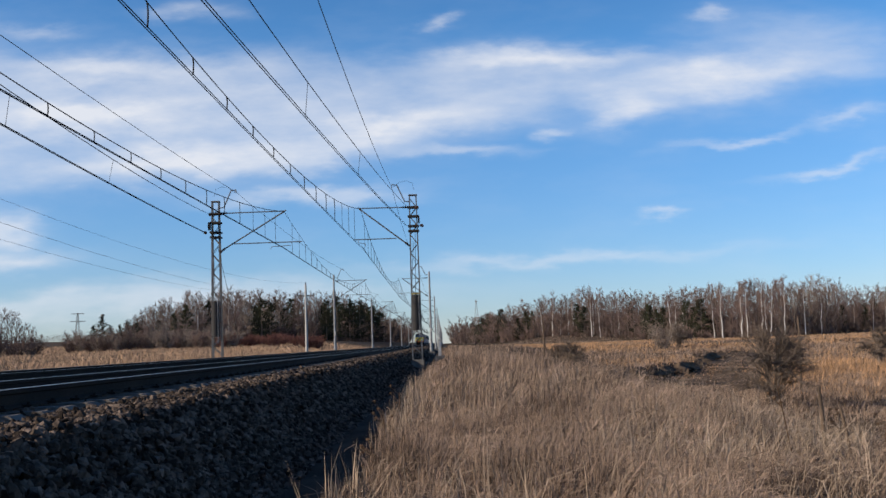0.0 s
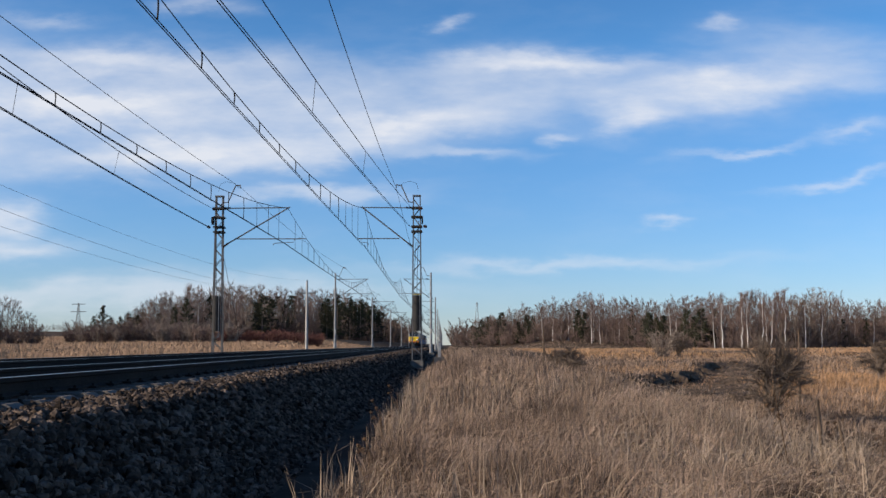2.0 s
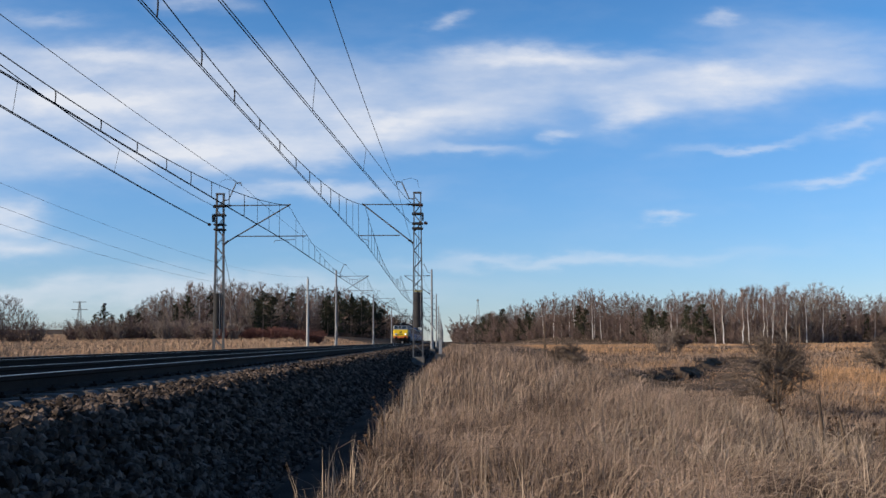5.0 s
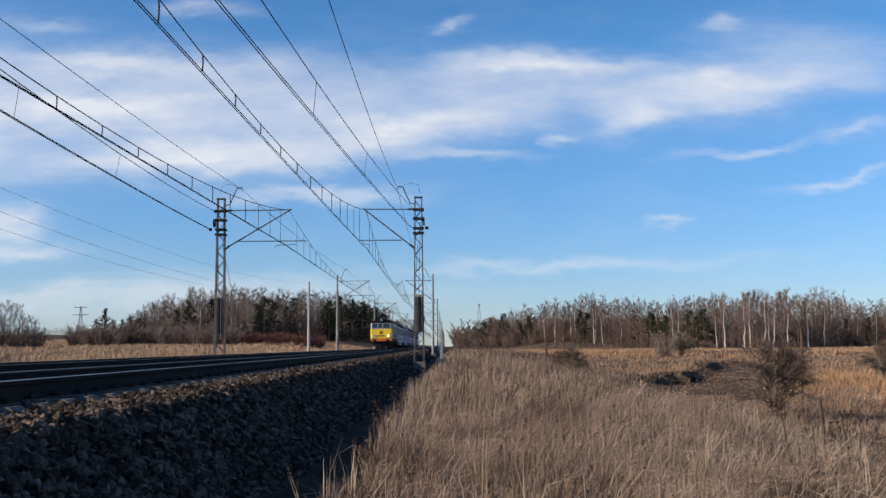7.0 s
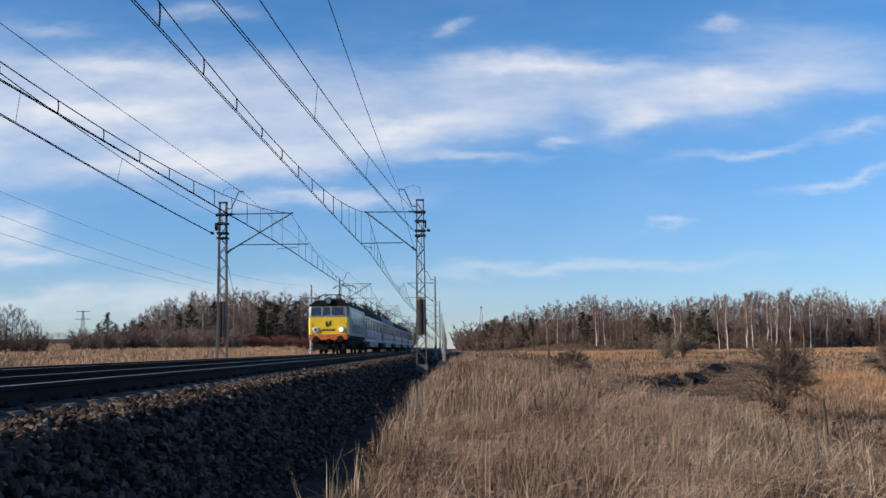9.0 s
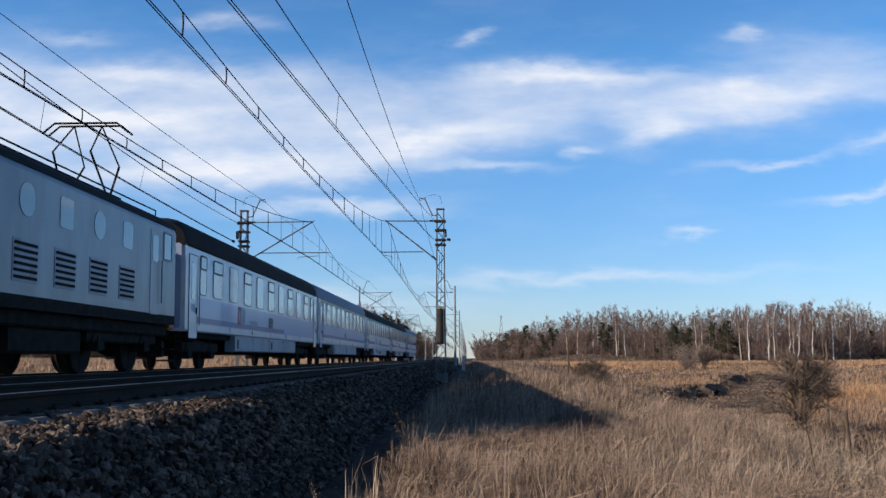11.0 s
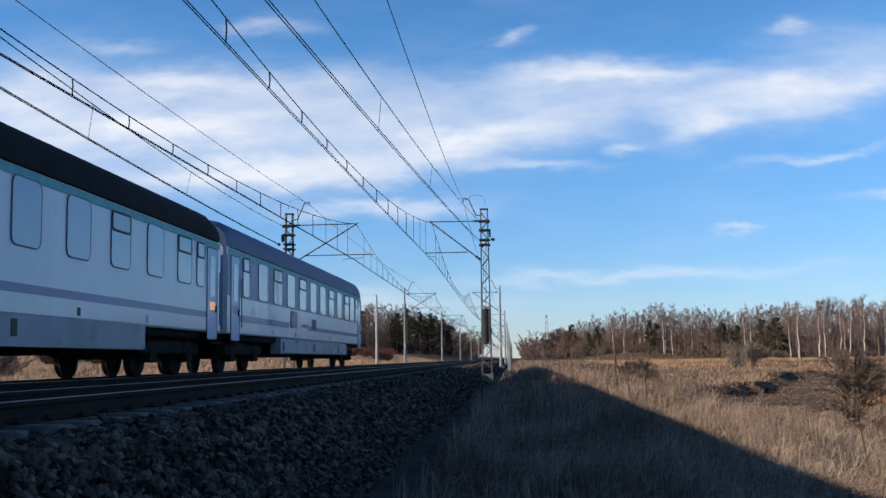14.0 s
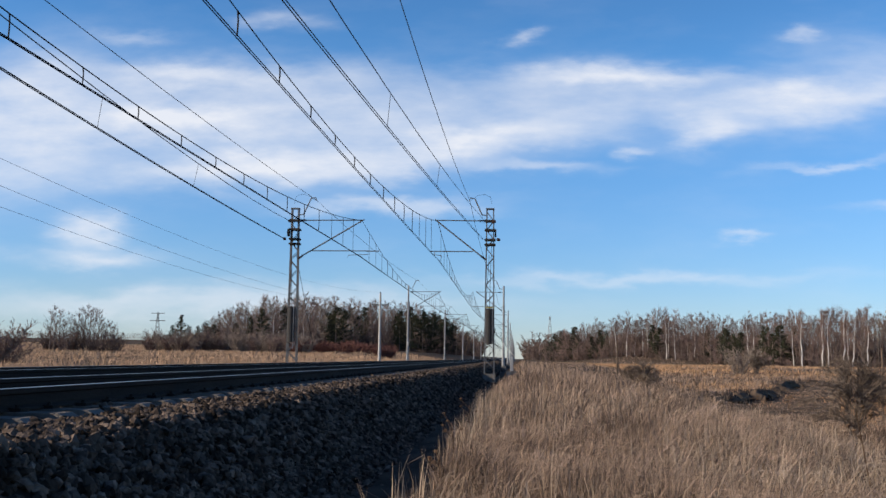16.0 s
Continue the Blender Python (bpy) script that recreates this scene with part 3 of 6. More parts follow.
def lattice(th, base_z, top_z, w0, w1, mat):
    def wid(z):
        return w0 + (w1 - w0) * (z - base_z) / (top_z - base_z)
    for s in (-1, 1):
        g = Geo()
        for q in (-1, 1):
            a, b = wid(base_z) / 2, wid(top_z) / 2
            g.add([(s * a - .03, q * a * .7 - .03, base_z), (s * a + .03, q * a * .7 - .03, base_z), (s * a + .03, q * a * .7 + .03, base_z), (s * a - .03, q * a * .7 + .03, base_z),
                   (s * b - .03, q * b * .7 - .03, top_z), (s * b + .03, q * b * .7 - .03, top_z), (s * b + .03, q * b * .7 + .03, top_z), (s * b - .03, q * b * .7 + .03, top_z)],
                  [(0, 1, 5, 4), (1, 2, 6, 5), (2, 3, 7, 6), (3, 0, 4, 7), (0, 3, 2, 1), (4, 5, 6, 7)])
        part("upright", g, mat, th)
    z, s = base_z + 0.3, 1
    while z < top_z - 0.5:
        for q in (-1, 1):
            a, b = wid(z) / 2, wid(z + 0.5) / 2
            part("brace", Geo().rod((s * a, q * a * .7, z), (-s * b, q * b * .7, z + 0.5), 0.022, None, 4), mat, th)
        z, s = z + 0.5, -s
    part("cap", Geo().box(-w1 / 2 - .05, w1 / 2 + .05, -.18, .18, top_z - .03, top_z + .03), mat, th)


def insulator(a, b, th):
    a, b = Vector(a), Vector(b)
    g = Geo().rod(a, b, 0.035, None, 8)
    d = (b - a)
    for i in range(5):
        p = a + d * (0.15 + 0.7 * i / 4)
        g.rod(p - d.normalized() * 0.02, p + d.normalized() * 0.02, 0.05, 0.085, 8)
    part("insulator", g, "insulator", th, "brown ribbed insulator")


def cantilever(th, side, reach, zt=CATENARY, mat="steel", inv=1.0):
    """Arms towards the track: side +1 reaches to the right."""
    s = side
    insulator((s * 0.18, 0, zt), (s * 0.62, 0, zt + .005), th)
    insulator((s * 0.20, 0, 5.32), (s * 0.50, 0, 5.55), th)
    part("top_tube", Geo().rod((s * 0.6, 0, zt), (s * reach, 0, zt + .02), 0.03, None, 6), mat, th)
    part("strut", Geo().rod((s * 0.48, 0, 5.53), (s * (reach + .1), 0, zt + .06), 0.038, None, 6), mat, th)
    part("registration_tube", Geo().rod((s * 0.95, 0, 5.78), (s * (reach + 0.95 * inv), 0, 5.78), 0.028, None, 6), mat, th)
    part("steady_arm", Geo().line([(s * (reach + .35 * inv), 0, 5.76), (s * (reach + .33 * inv), 0, 5.6), (s * (reach - .75 * inv), 0, CONTACT + .12), (s * (reach - .8 * inv), 0, CONTACT)], 0.018, 5), mat, th)


def top_horn(th, side, zt):
    part("wire_horn", Geo().line([(side * 0.15, 0, zt - .35), (side * 0.45, 0, zt - .33), (side * 0.85, 0, zt + .58), (side * 1.12, 0, zt + .62), (side * 1.14, 0, zt + .45)], 0.035, 6), "steel", th, "bent steel arm for the top wire")


def anchor_mast(x, side):
    z0 = -0.85 if side < 0 else -0.55
    th = thing("catenary_mast", "lattice steel catenary mast with a dark tension-weight stack", "mast", pose(x, FIRST, 0), "masts along the railway")
    lattice(th, z0, 8.12, 0.52, 0.36, "steel")
    cantilever(th, side, 3.75 if side > 0 else 2.92, CATENARY, "steel", 1.0 if side > 0 else 0.35)
    top_horn(th, side, 8.12)
    part("jumper", Geo().line([(side * 1.05, 0, 8.6), (side * .7, .1, 8.88), (side * .3, .1, 8.95), (0, .05, 8.8), (-side * .08, 0, 8.4)], 0.009, 4), "wire", th)
    for z in (7.45, 6.95, 6.15, 6.42):
        part("collar", Geo().box(-.30, .30, -.26, .26, z - .05, z + .05, .02), "weight", th)
    insulator((-side * 0.26, -.25, 7.38), (-side * 0.16, -.75, 7.34), th)
    insulator((-side * 0.50, -.25, 6.40), (-side * 0.42, -.8, 6.36), th)
    part("pulley", Geo().lathe((-side * .30, -.28, 6.75), "x", [(-.04, .24), (-.02, .21), (.02, .21), (.04, .24)], 16), "weight", th)
    disc = Geo().lathe((0, 0, 0), "z", [(0, .205), (.006, .215), (.106, .215), (.112, .205)], 14).mesh("weight_disc", "weight")
    for i in range(17):
        part("weight_disc", disc, None, th, "dark cast-iron weight disc").location = (0.0, -.40, 0.75 + i * 0.112)
    part("weight_cable", Geo().rod((0, -.40, 2.6), (-side * .1, -.36, 6.7), 0.012, None, 4), "wire", th)
    part("weight_guide", Geo().rod((0.17, -.62, 0.4), (0.17, -.62, 3.0), 0.014, None, 5), "paintsteel", th)
    if side < 0:
        part("paint_band", Geo().box(-.235, .235, -.19, .19, 2.70, 2.76), "yellowband", th)
    part("foundation", Geo().box(-.34, .34, -.34, .34, z0 - .6, z0 + .02, .04), "oldconcrete", th, "stained concrete footing")
    part("guy_wire", Geo().rod((side * .05, .2, 5.6), (side * .55, 4.5, -.7), 0.012, None, 4), "wire", th)
    return th


def line_mast(side, reach):
    th = thing("catenary_mast", "slim silver-grey catenary mast with a cantilever", "mast", None, "masts along the railway")
    part("pole", Geo().rod((0, 0, -1.2), (0, 0, 8.12), 0.155, 0.095, 10), "paintsteel", th)
    part("base_sleeve", Geo().rod((0, 0, -1.2), (0, 0, 0.2), 0.20, 0.18, 10), "paintsteel", th)
    part("sign_plate", Geo().box(-.10, .10, -.20, -.17, 1.3, 1.75), "concrete", th, "small white plate")
    cantilever(th, side, reach, 7.4, "steel", 0.6)
    top_horn(th, side, 8.12)
    part("foundation", Geo().box(-.32, .32, -.32, .32, -1.5, -.85, .04), "oldconcrete", th)
    return th


anchor_mast(LX, 1)
anchor_mast(RX, -1)
mast_l = line_mast(1, 3.6)
mast_l.matrix_basis = pose(LX, FIRST + SPAN, 0)
mast_r = line_mast(-1, 3.0)
mast_r.matrix_basis = pose(RX, FIRST + SPAN, 0)
for i in range(2, 13):
    copy_thing(mast_l, pose(LX, FIRST + SPAN * i, 0))
    copy_thing(mast_r, pose(RX, FIRST + SPAN * i, 0))
copy_thing(mast_l, pose(LX, FIRST - SPAN, 0))
copy_thing(mast_r, pose(RX, FIRST - SPAN, 0))


def sag(a, b, drop, n=14):
    a, b = Vector(a), Vector(b)
    return [a.lerp(b, i / n) - Vector((0, 0, drop * 4 * (i / n) * (1 - i / n))) for i in range(n + 1)]


def catenary_span(x0, x1, y0, n, thick):
    th = thing("overhead_wire", "dark copper contact and messenger wires over the track", "wire", None, "overhead wires")
    a, b = Vector((x0, y0, CONTACT)), Vector((x1, y0 + SPAN, CONTACT))
    for o in (-.025, .025):
        part("contact_wire", Geo().line(sag(a + Vector((o, 0, 0)), b + Vector((o, 0, 0)), 0.05, 4), 0.013 * thick), "wire", th)
    m = 4 * n
    mess = sag((x0, y0, CATENARY), (x1, y0 + SPAN, CATENARY), CATENARY - CONTACT - 0.24, m)
    part("messenger_wire", Geo().line(mess, 0.015 * thick), "wire", th)
    for i in range(1, n):
        p = mess[4 * i]
        c = a.lerp(b, i / n)
        gap = p.z - CONTACT
        bow = 0.012 if gap < 0.9 else 0.0
        part("dropper", Geo().line([p, (c.x + bow, p.y, CONTACT + gap * .6), (c.x + bow * .8, p.y, CONTACT + gap * .3), (c.x, p.y, CONTACT - .03)], 0.010 * thick if gap > 0.9 else 0.015 * thick), "wire", th)


for i in range(-1, 9):
    thick = 1.0 if i < 1 else 1.25
    s = 1 if i % 2 else -1
    catenary_span(NEAR - 0.30 * s, NEAR + 0.24 * s, FIRST + SPAN * i, 20, thick)
    catenary_span(FAR - 0.2 * s, FAR + 0.22 * s, FIRST + SPAN * i, 20, thick)


def anchored(cx, mast_x, side, zc, zm, xc, xm):
    """The pair of wires that leaves the track and ends on the anchor mast."""
    th = thing("overhead_wire", "contact and messenger wires running to the anchor mast", "wire", None, "overhead wires")
    c = sag((cx, FIRST - SPAN, CONTACT + .25), (xc, FIRST - .8, zc), 0.25, 12)
    for o in (-.03, .03):
        part("contact_wire", Geo().line([p + Vector((o, 0, 0)) for p in c], 0.014), "wire", th)
    m = sag((cx, FIRST - SPAN, CATENARY), (xm, FIRST - .8, zm), 0.75, 12)
    part("messenger_wire", Geo().line(m, 0.015), "wire", th)
    for i in (4, 6, 8):
        part("dropper", Geo().rod(m[i], c[i], 0.007, None, 4), "wire", th)


anchored(NEAR - .1, RX, -1, 6.36, 7.30, RX - .35, RX - .2)
anchored(FAR - .2, LX, 1, 6.36, 7.34, LX - .42, LX - .18)
for x in (LX + 1.12, RX - 1.14):
    for i in range(-1, 9):
        th = thing("earth_wire", "thin dark wire along the mast tops", "wire", None, "overhead wires")
        part("strand", Geo().line(sag((x, FIRST + SPAN * i, 8.62), (x, FIRST + SPAN * (i + 1), 8.62), 0.36 if x < -5 else 0.78, 12), 0.012), "wire", th)

# ---- line of power poles on the field ----


def power_pole(x, y, h):
    th = thing("power_pole", "white concrete pole with a crossarm and insulators", "pole", pose(x, y, 0), "poles on the field")
    z0 = float(ground_z(x, y))
    part("pole", Geo().rod((0, 0, z0 - .3), (0, 0, z0 + h), 0.20, 0.13, 10), "concrete", th)
    part("crossarm", Geo().box(-1.15, 1.15, -.05, .05, z0 + h - 1.55, z0 + h - 1.40), "steel", th)
    for o in (-1.05, 0.0, 1.05):
        zz = z0 + h - 1.4 if o else z0 + h
        part("insulator", Geo().lathe((o, 0, zz), "z", [(0, .04), (.1, .07), (.2, .07), (.26, .03)], 8), "insulator", th)
    return z0 + h


POLE = (-17.6, 134.0)
tops = [power_pole(POLE[0], POLE[1], 8.9), power_pole(POLE[0] - 1.5, 14.0, 8.9), power_pole(POLE[0] - 40, 245.0, 8.5)]
for o in (-1.05, 0.0, 1.05):
    dz = 0.2 if o == 0 else -1.2
    th = thing("power_line", "thin grey wire between power poles", "wire", None, "power wires")
    part("strand", Geo().line(sag((POLE[0] + o, POLE[1], tops[0] + dz), (POLE[0] - 1.5 + o, 14.0, tops[1] + dz), 1.9, 16), 0.007), "paintsteel", th)


def small_post():
    th = thing("marker_post", "short white concrete marker post with a dark foot", "post", pose(-0.28, 60.5, 0))
    part("post", Geo().box(-.09, .09, -.09, .09, -.72, .12, .02), "concrete", th)
    part("footing", Geo().box(-.3, .3, -.25, .25, -1.1, -.70, .03), "oldconcrete", th)


small_post()

# ---- train ----
SPEED, PASS = 32.43, 75.6     # metres a second; place of the front at 9 s


def rounded(w, h, r, n=4):
    pts = []
    for cx, cy, a0 in ((w / 2 - r, h / 2 - r, 0), (-w / 2 + r, h / 2 - r, 90), (-w / 2 + r, -h / 2 + r, 180), (w / 2 - r, -h / 2 + r, 270)):
        pts += [(cx + r * math.cos(radians(a0 + 90 * i / n)), cy + r * math.sin(radians(a0 + 90 * i / n))) for i in range(n + 1)]
    return pts


def plate(w, h, r, t, x=0.0):
    """A rounded plate in the plane of y and z, t thick towards +x."""
    p = rounded(w, h, r)
    k = len(p)
    g = Geo()
    g.add([(x, a, b) for a, b in p] + [(x + t, a, b) for a, b in p],
          [(i, (i + 1) % k, (i + 1) % k + k, i + k) for i in range(k)] + [tuple(range(k))[::-1], tuple(range(k, 2 * k))])
    return g


def ringplate(w, h, r, border, t):
    p, q = rounded(w, h, r), rounded(w - 2 * border, h - 2 * border, max(r - border, .02))
    k = len(p)
    v = [(0, a, b) for a, b in p] + [(t, a, b) for a, b in p] + [(t, a, b) for a, b in q] + [(0, a, b) for a, b in q]
    f = []
    for i in range(k):
        j = (i + 1) % k
        f += [(i, j, j + k, i + k), (i + k, j + k, j + 2 * k, i + 2 * k), (i + 2 * k, j + 2 * k, j + 3 * k, i + 3 * k)]
    return Geo().add(v, f)


class WindowKit:
    def __init__(self, w, h, vent, glass):
        self.rim = ringplate(w, h, 0.16, 0.020, 0.014).mesh("window_frame", "seal")
        self.pane = plate(w - .035, h - .035, 0.145, 0.008, 0.003).mesh("pane", glass)
        self.vent = None
        if vent:
            self.vent = ringplate(w - .03, h * 0.36, 0.10, 0.042, 0.024).mesh("vent_frame", "rubber")
            self.bar = plate(w - .10, h * 0.28, 0.07, 0.006, 0.012).mesh("vent_pane", "ventglass")
            self.h = h

    def place(self, car, side, x, y, z):
        p = part("window", self.pane, None, car, "tinted coach window")
        p.matrix_basis = pose(x, y, z, 0, 0, 0 if side > 0 else 180)
        part("window_frame", self.rim, None, p)
        if self.vent:
            v = part("vent_frame", self.vent, None, p)
            v.matrix_basis = pose(0, 0, self.h * 0.315)
            part("vent_pane", self.bar, None, p, "darker tilting vent pane").matrix_basis = pose(0, 0, self.h * 0.315)


def wheel_mesh(r):
    return Geo().lathe((0, 0, 0), "x", [(-.07, r * .30), (-.07, r * .82), (-.055, r), (.05, r), (.075, r + .028), (.085, r + .028), (.085, r * .85), (.03, r * .8), (.03, r * .35), (.06, r * .2)], 22).mesh("wheel", "under", True)


def bogie(car, y, wb, r, mesh, half=1.0):
    b = part("bogie", Geo().box(-half - .12, -half + .06, -wb / 2 - .75, wb / 2 + .75, r + .02, r + .30, .04).box(half - .06, half + .12, -wb / 2 - .75, wb / 2 + .75, r + .02, r + .30, .04)
             .box(-half, half, -.35, .35, r + .05, r + .36, .04), "under", car, "sooty steel bogie frame")
    b.location = (0, y, 0)
    for o in (-wb / 2, wb / 2):
        for s in (-1, 1):
            w = part("wheel", mesh, None, b)
            w.matrix_basis = pose(s * 0.755, o, r, 0, 0, 180 if s > 0 else 0)
            part("axle_box", Geo().box(s * half - .14, s * half + .14, o - .17, o + .17, r - .16, r + .16, .03), "under", b)
            part("spring", Geo().lathe((s * (half + .02), o + .34, r + .02), "z", [(-.16, .09), (-.10, .10), (-.05, .08), (0, .10), (.05, .08), (.12, .10)], 10), "under", b)
            part("damper", Geo().rod((s * (half + .12), o - .5, r + .05), (s * (half + .12), o - .15, r + .42), .035, None, 6), "under", b)
        part("axle", Geo().rod((-.75, o, r), (.75, o, r), .08, None, 8), "under", b)
    return b


def roof_ring(half, z0, top, n=12):
    pts = []
    for i in range(n + 1):
        a = math.pi * i / n
        c, s = math.cos(a), math.sin(a)
        pts.append((half * (abs(c) ** 0.5) * (1 if c >= 0 else -1), z0 + (top - z0) * (s ** 0.72)))
    return pts


def roof(car, y0, y1, half, z0, top, mat, label):
    ring = roof_ring(half, z0, top)
    k = len(ring)
    g = Geo()
    stations = ((y0, .80, .985), (y0 + .18, .90, .99), (y0 + .6, 1, 1), (y1 - .6, 1, 1), (y1 - .18, .90, .99), (y1, .80, .985))
    v, f = [], []
    for y, sz, sx in stations:
        v += [(x * sx, y, z0 + (z - z0) * sz) for x, z in ring]
    for j in range(len(stations) - 1):
        f += [(j * k + i, j * k + i + 1, (j + 1) * k + i + 1, (j + 1) * k + i) for i in range(k - 1)]
        f.append((j * k + k - 1, j * k, (j + 1) * k, (j + 1) * k + k - 1))
    f += [tuple(range(k)), tuple(range((len(stations) - 1) * k, len(stations) * k))]
    g.add(v, f)
    r = part("roof", g, mat, car, label, True)
    for i in range(9):
        y = y0 + 1.2 + i * (y1 - y0 - 2.4) / 8
        part("roof_vent", Geo().box(-.28, .28, y - .22, y + .22, top - .03, top + .06, .03), mat, r)
    part("rain_gutter", Geo().box(half - .01, half + .022, y0 + .3, y1 - .3, z0 + .015, z0 + .05), mat, r)
    return r


def text_mesh(txt, size, mat):
    cu = bpy.data.curves.new("digit", "FONT")
    cu.body, cu.size, cu.extrude = txt, size, 0.004
    tmp = bpy.data.objects.new("digit", cu)
    me = bpy.data.meshes.new_from_object(tmp)
    me.materials.clear()
    me.materials.append(M[mat])
    bpy.data.objects.remove(tmp)
    return me


LEN = 24.2
HALF = 1.41
WHEEL = wheel_mesh(0.46)
KITS = {}


def kit(w, h, vent, glass):
    key = (w, h, vent, glass)
    if key not in KITS:
        KITS[key] = WindowKit(*key)
    return KITS[key]


COMMON = [(2.1, True)] + [(3.8 + 2.075 * i, False) for i in range(9)] + [(LEN - 2.1, True)]
SMALL = [(2.2, True)] + [(3.85 + 1.905 * i, False) for i in range(10)] + [(LEN - 2.0, True)]
TAIL = [(2.2, True)] + [(4.15 + 1.92 * i, False) for i in range(9)] + [(21.0, False), (22.35, True)]


def coach(label, roof_mat, line_mat, bands, door_mat, glass, vents, small=False, display=False, vestibule=None, digit=False, skirts=((6.3, 17.8),), logo=None, grille=None, wins=None, deep=False):
    """A coach in its own space: y = 0 at its front end, z = 0 on the rail head."""
    car = thing("passenger_coach", label, "railway coach", None, "coaches of the train")
    y0, y1 = 0.32, LEN - 0.32
    ring = [(-HALF + .03, 1.02), (HALF - .03, 1.02), (HALF, 1.06), (HALF, 2.9), (HALF - .015, 3.27), (-HALF + .015, 3.27), (-HALF, 2.9), (-HALF, 1.06)]
    part("body", Geo().extrude(ring, y0, y1), "white", car, "pale coach body")
    roof(car, y0 - .02, y1 + .02, HALF, 3.25, 4.06, roof_mat, "curved painted roof")
    for s in (-1, 1):
        x = s * HALF
        for i, (mat, z0, z1, a, b) in enumerate(bands):
            e = .004 + .003 * i
            part("paint_band", Geo().box(min(x, x + s * e), max(x, x + s * e), y0 + a, y1 - b, z0, z1), mat, car)
        if line_mat:
            part("cornice_line", Geo().box(min(x, x + s * .006), max(x, x + s * .006), y0 + .1, y1 - .1, 3.09, 3.23), line_mat, car)
        # doors at both ends
        for yc in (y0 + .74, y1 - .74):
            d = part("door", plate(0.82, 2.20, 0.05, 0.014), door_mat, car, "folding coach door")
            d.matrix_basis = pose(x, yc, 1.95, 0, 0, 0 if s > 0 else 180)
            part("door_window", plate(0.40, 1.0, 0.08, 0.006, 0.014), glass, d).matrix_basis = pose(0, 0, .42)
            part("door_seal", ringplate(0.86, 2.24, 0.05, 0.022, 0.018), "rubber", d)
            part("handrail", Geo().rod((.05, .52, -.75), (.05, .52, .55), .016, None, 6), "paintsteel", d)
            part("door_handle", Geo().box(.014, .05, .26, .31, -.45, -.28), "rubber", d)
            sg = part("destination_panel", plate(0.44, 0.20, 0.02, 0.006, 0.014), "display" if display else "bar", d, "small destination panel")
            sg.matrix_basis = pose(0, 0, -.30)
            part("step", Geo().box(-.02, .12, -.38, .38, -1.22, -1.17), "under", d)
            if vestibule:
                part("paint_band", Geo().box(min(x, x + s * .005), max(x, x + s * .005), yc - .62, yc + .52, 1.05, 3.2), vestibule, car)
        # windows
        for i, (y, narrow) in enumerate(wins or COMMON):
            vent = i in vents
            if small:
                kit(0.62 if narrow else 0.98, 1.06, vent, glass).place(car, s, x + s * .006, y, 2.58)
            else:
                kit(0.70 if narrow else 1.16, 1.10, vent, glass).place(car, s, x + s * .006, y, 2.58)
        # skirts and under-floor gear
        if deep:
            a, b = skirts[0]
            sk = part("skirt_panel", Geo().add([(x - s * t, y, z) for t in (0.012, 0.30) for y, z in ((a, 1.05), (b, 1.05), (b, 0.56), (a + .15, 0.56))],
                      [(0, 1, 2, 3), (4, 5, 6, 7), (0, 1, 5, 4), (1, 2, 6, 5), (2, 3, 7, 6), (3, 0, 4, 7)]), "grey", car, "flush lower skirt of the body")
            for y, w, z in ((8.6, .22, .86), (10.2, .18, .86), (11.1, .46, .76), (12.1, .46, .76), (13.1, .18, .84)):
                part("hatch", Geo().box(min(x, x - s * .02), max(x, x - s * .006), y - w / 2, y + w / 2, z - .13, z + .13), "rubber", sk)
        for a, b in () if deep else skirts:
            k = max(1, round((b - a) / 2.6))
            for i in range(k):
                p, q = a + (b - a) * i / k, a + (b - a) * (i + 1) / k
                bx = part("equipment_box", Geo().box(min(s * 1.05, s * 1.385), max(s * 1.05, s * 1.385), p + .015, q - .015, 0.52, 1.03, .03), "grey", car, "grey under-floor equipment cover")
                if i % 2 == 0:
                    part("hatch", Geo().box(min(s * 1.385, s * 1.395), max(s * 1.385, s * 1.395), p + .3, p + .52, 0.62, 0.9), "rubber", bx)
                part("latch", Geo().box(min(s * 1.385, s * 1.40), max(s * 1.385, s * 1.40), q - .3, q - .24, 0.90, 0.95), "rubber", bx)
        if logo:
            x1 = x + s * .007
            for j, (w, c) in enumerate(((.16, "red"), (.34, "red"), (.34, "bar"), (.30, "bar"))):
                oy = logo + s * sum((.16, .34, .34, .30)[:j]) * 1.05
                part("emblem", ringplate(w, .56, .05, .085, .004), c, car, "slanted emblem stroke").matrix_basis = pose(x1, oy, 1.66, -9 * s, 0, 0 if s > 0 else 180)
            for j in range(8):
                part("letter_bar", Geo().box(min(x1, x1 + s * .003), max(x1, x1 + s * .003), logo + s * (1.8 + j * .17) - .05, logo + s * (1.8 + j * .17) + .05, 1.44, 1.56), "bar", car)
        if grille:
            gr = part("grille", Geo().box(min(x, x + s * .012), max(x, x + s * .012), grille - .42, grille + .42, 1.36, 1.80), "grey", car, "louvred ventilation grille")
            for j in range(7):
                part("louvre", Geo().box(min(x, x + s * .022), max(x, x + s * .022), grille - .36, grille + .36, 1.41 + j * .053, 1.44 + j * .053), "rubber", gr)
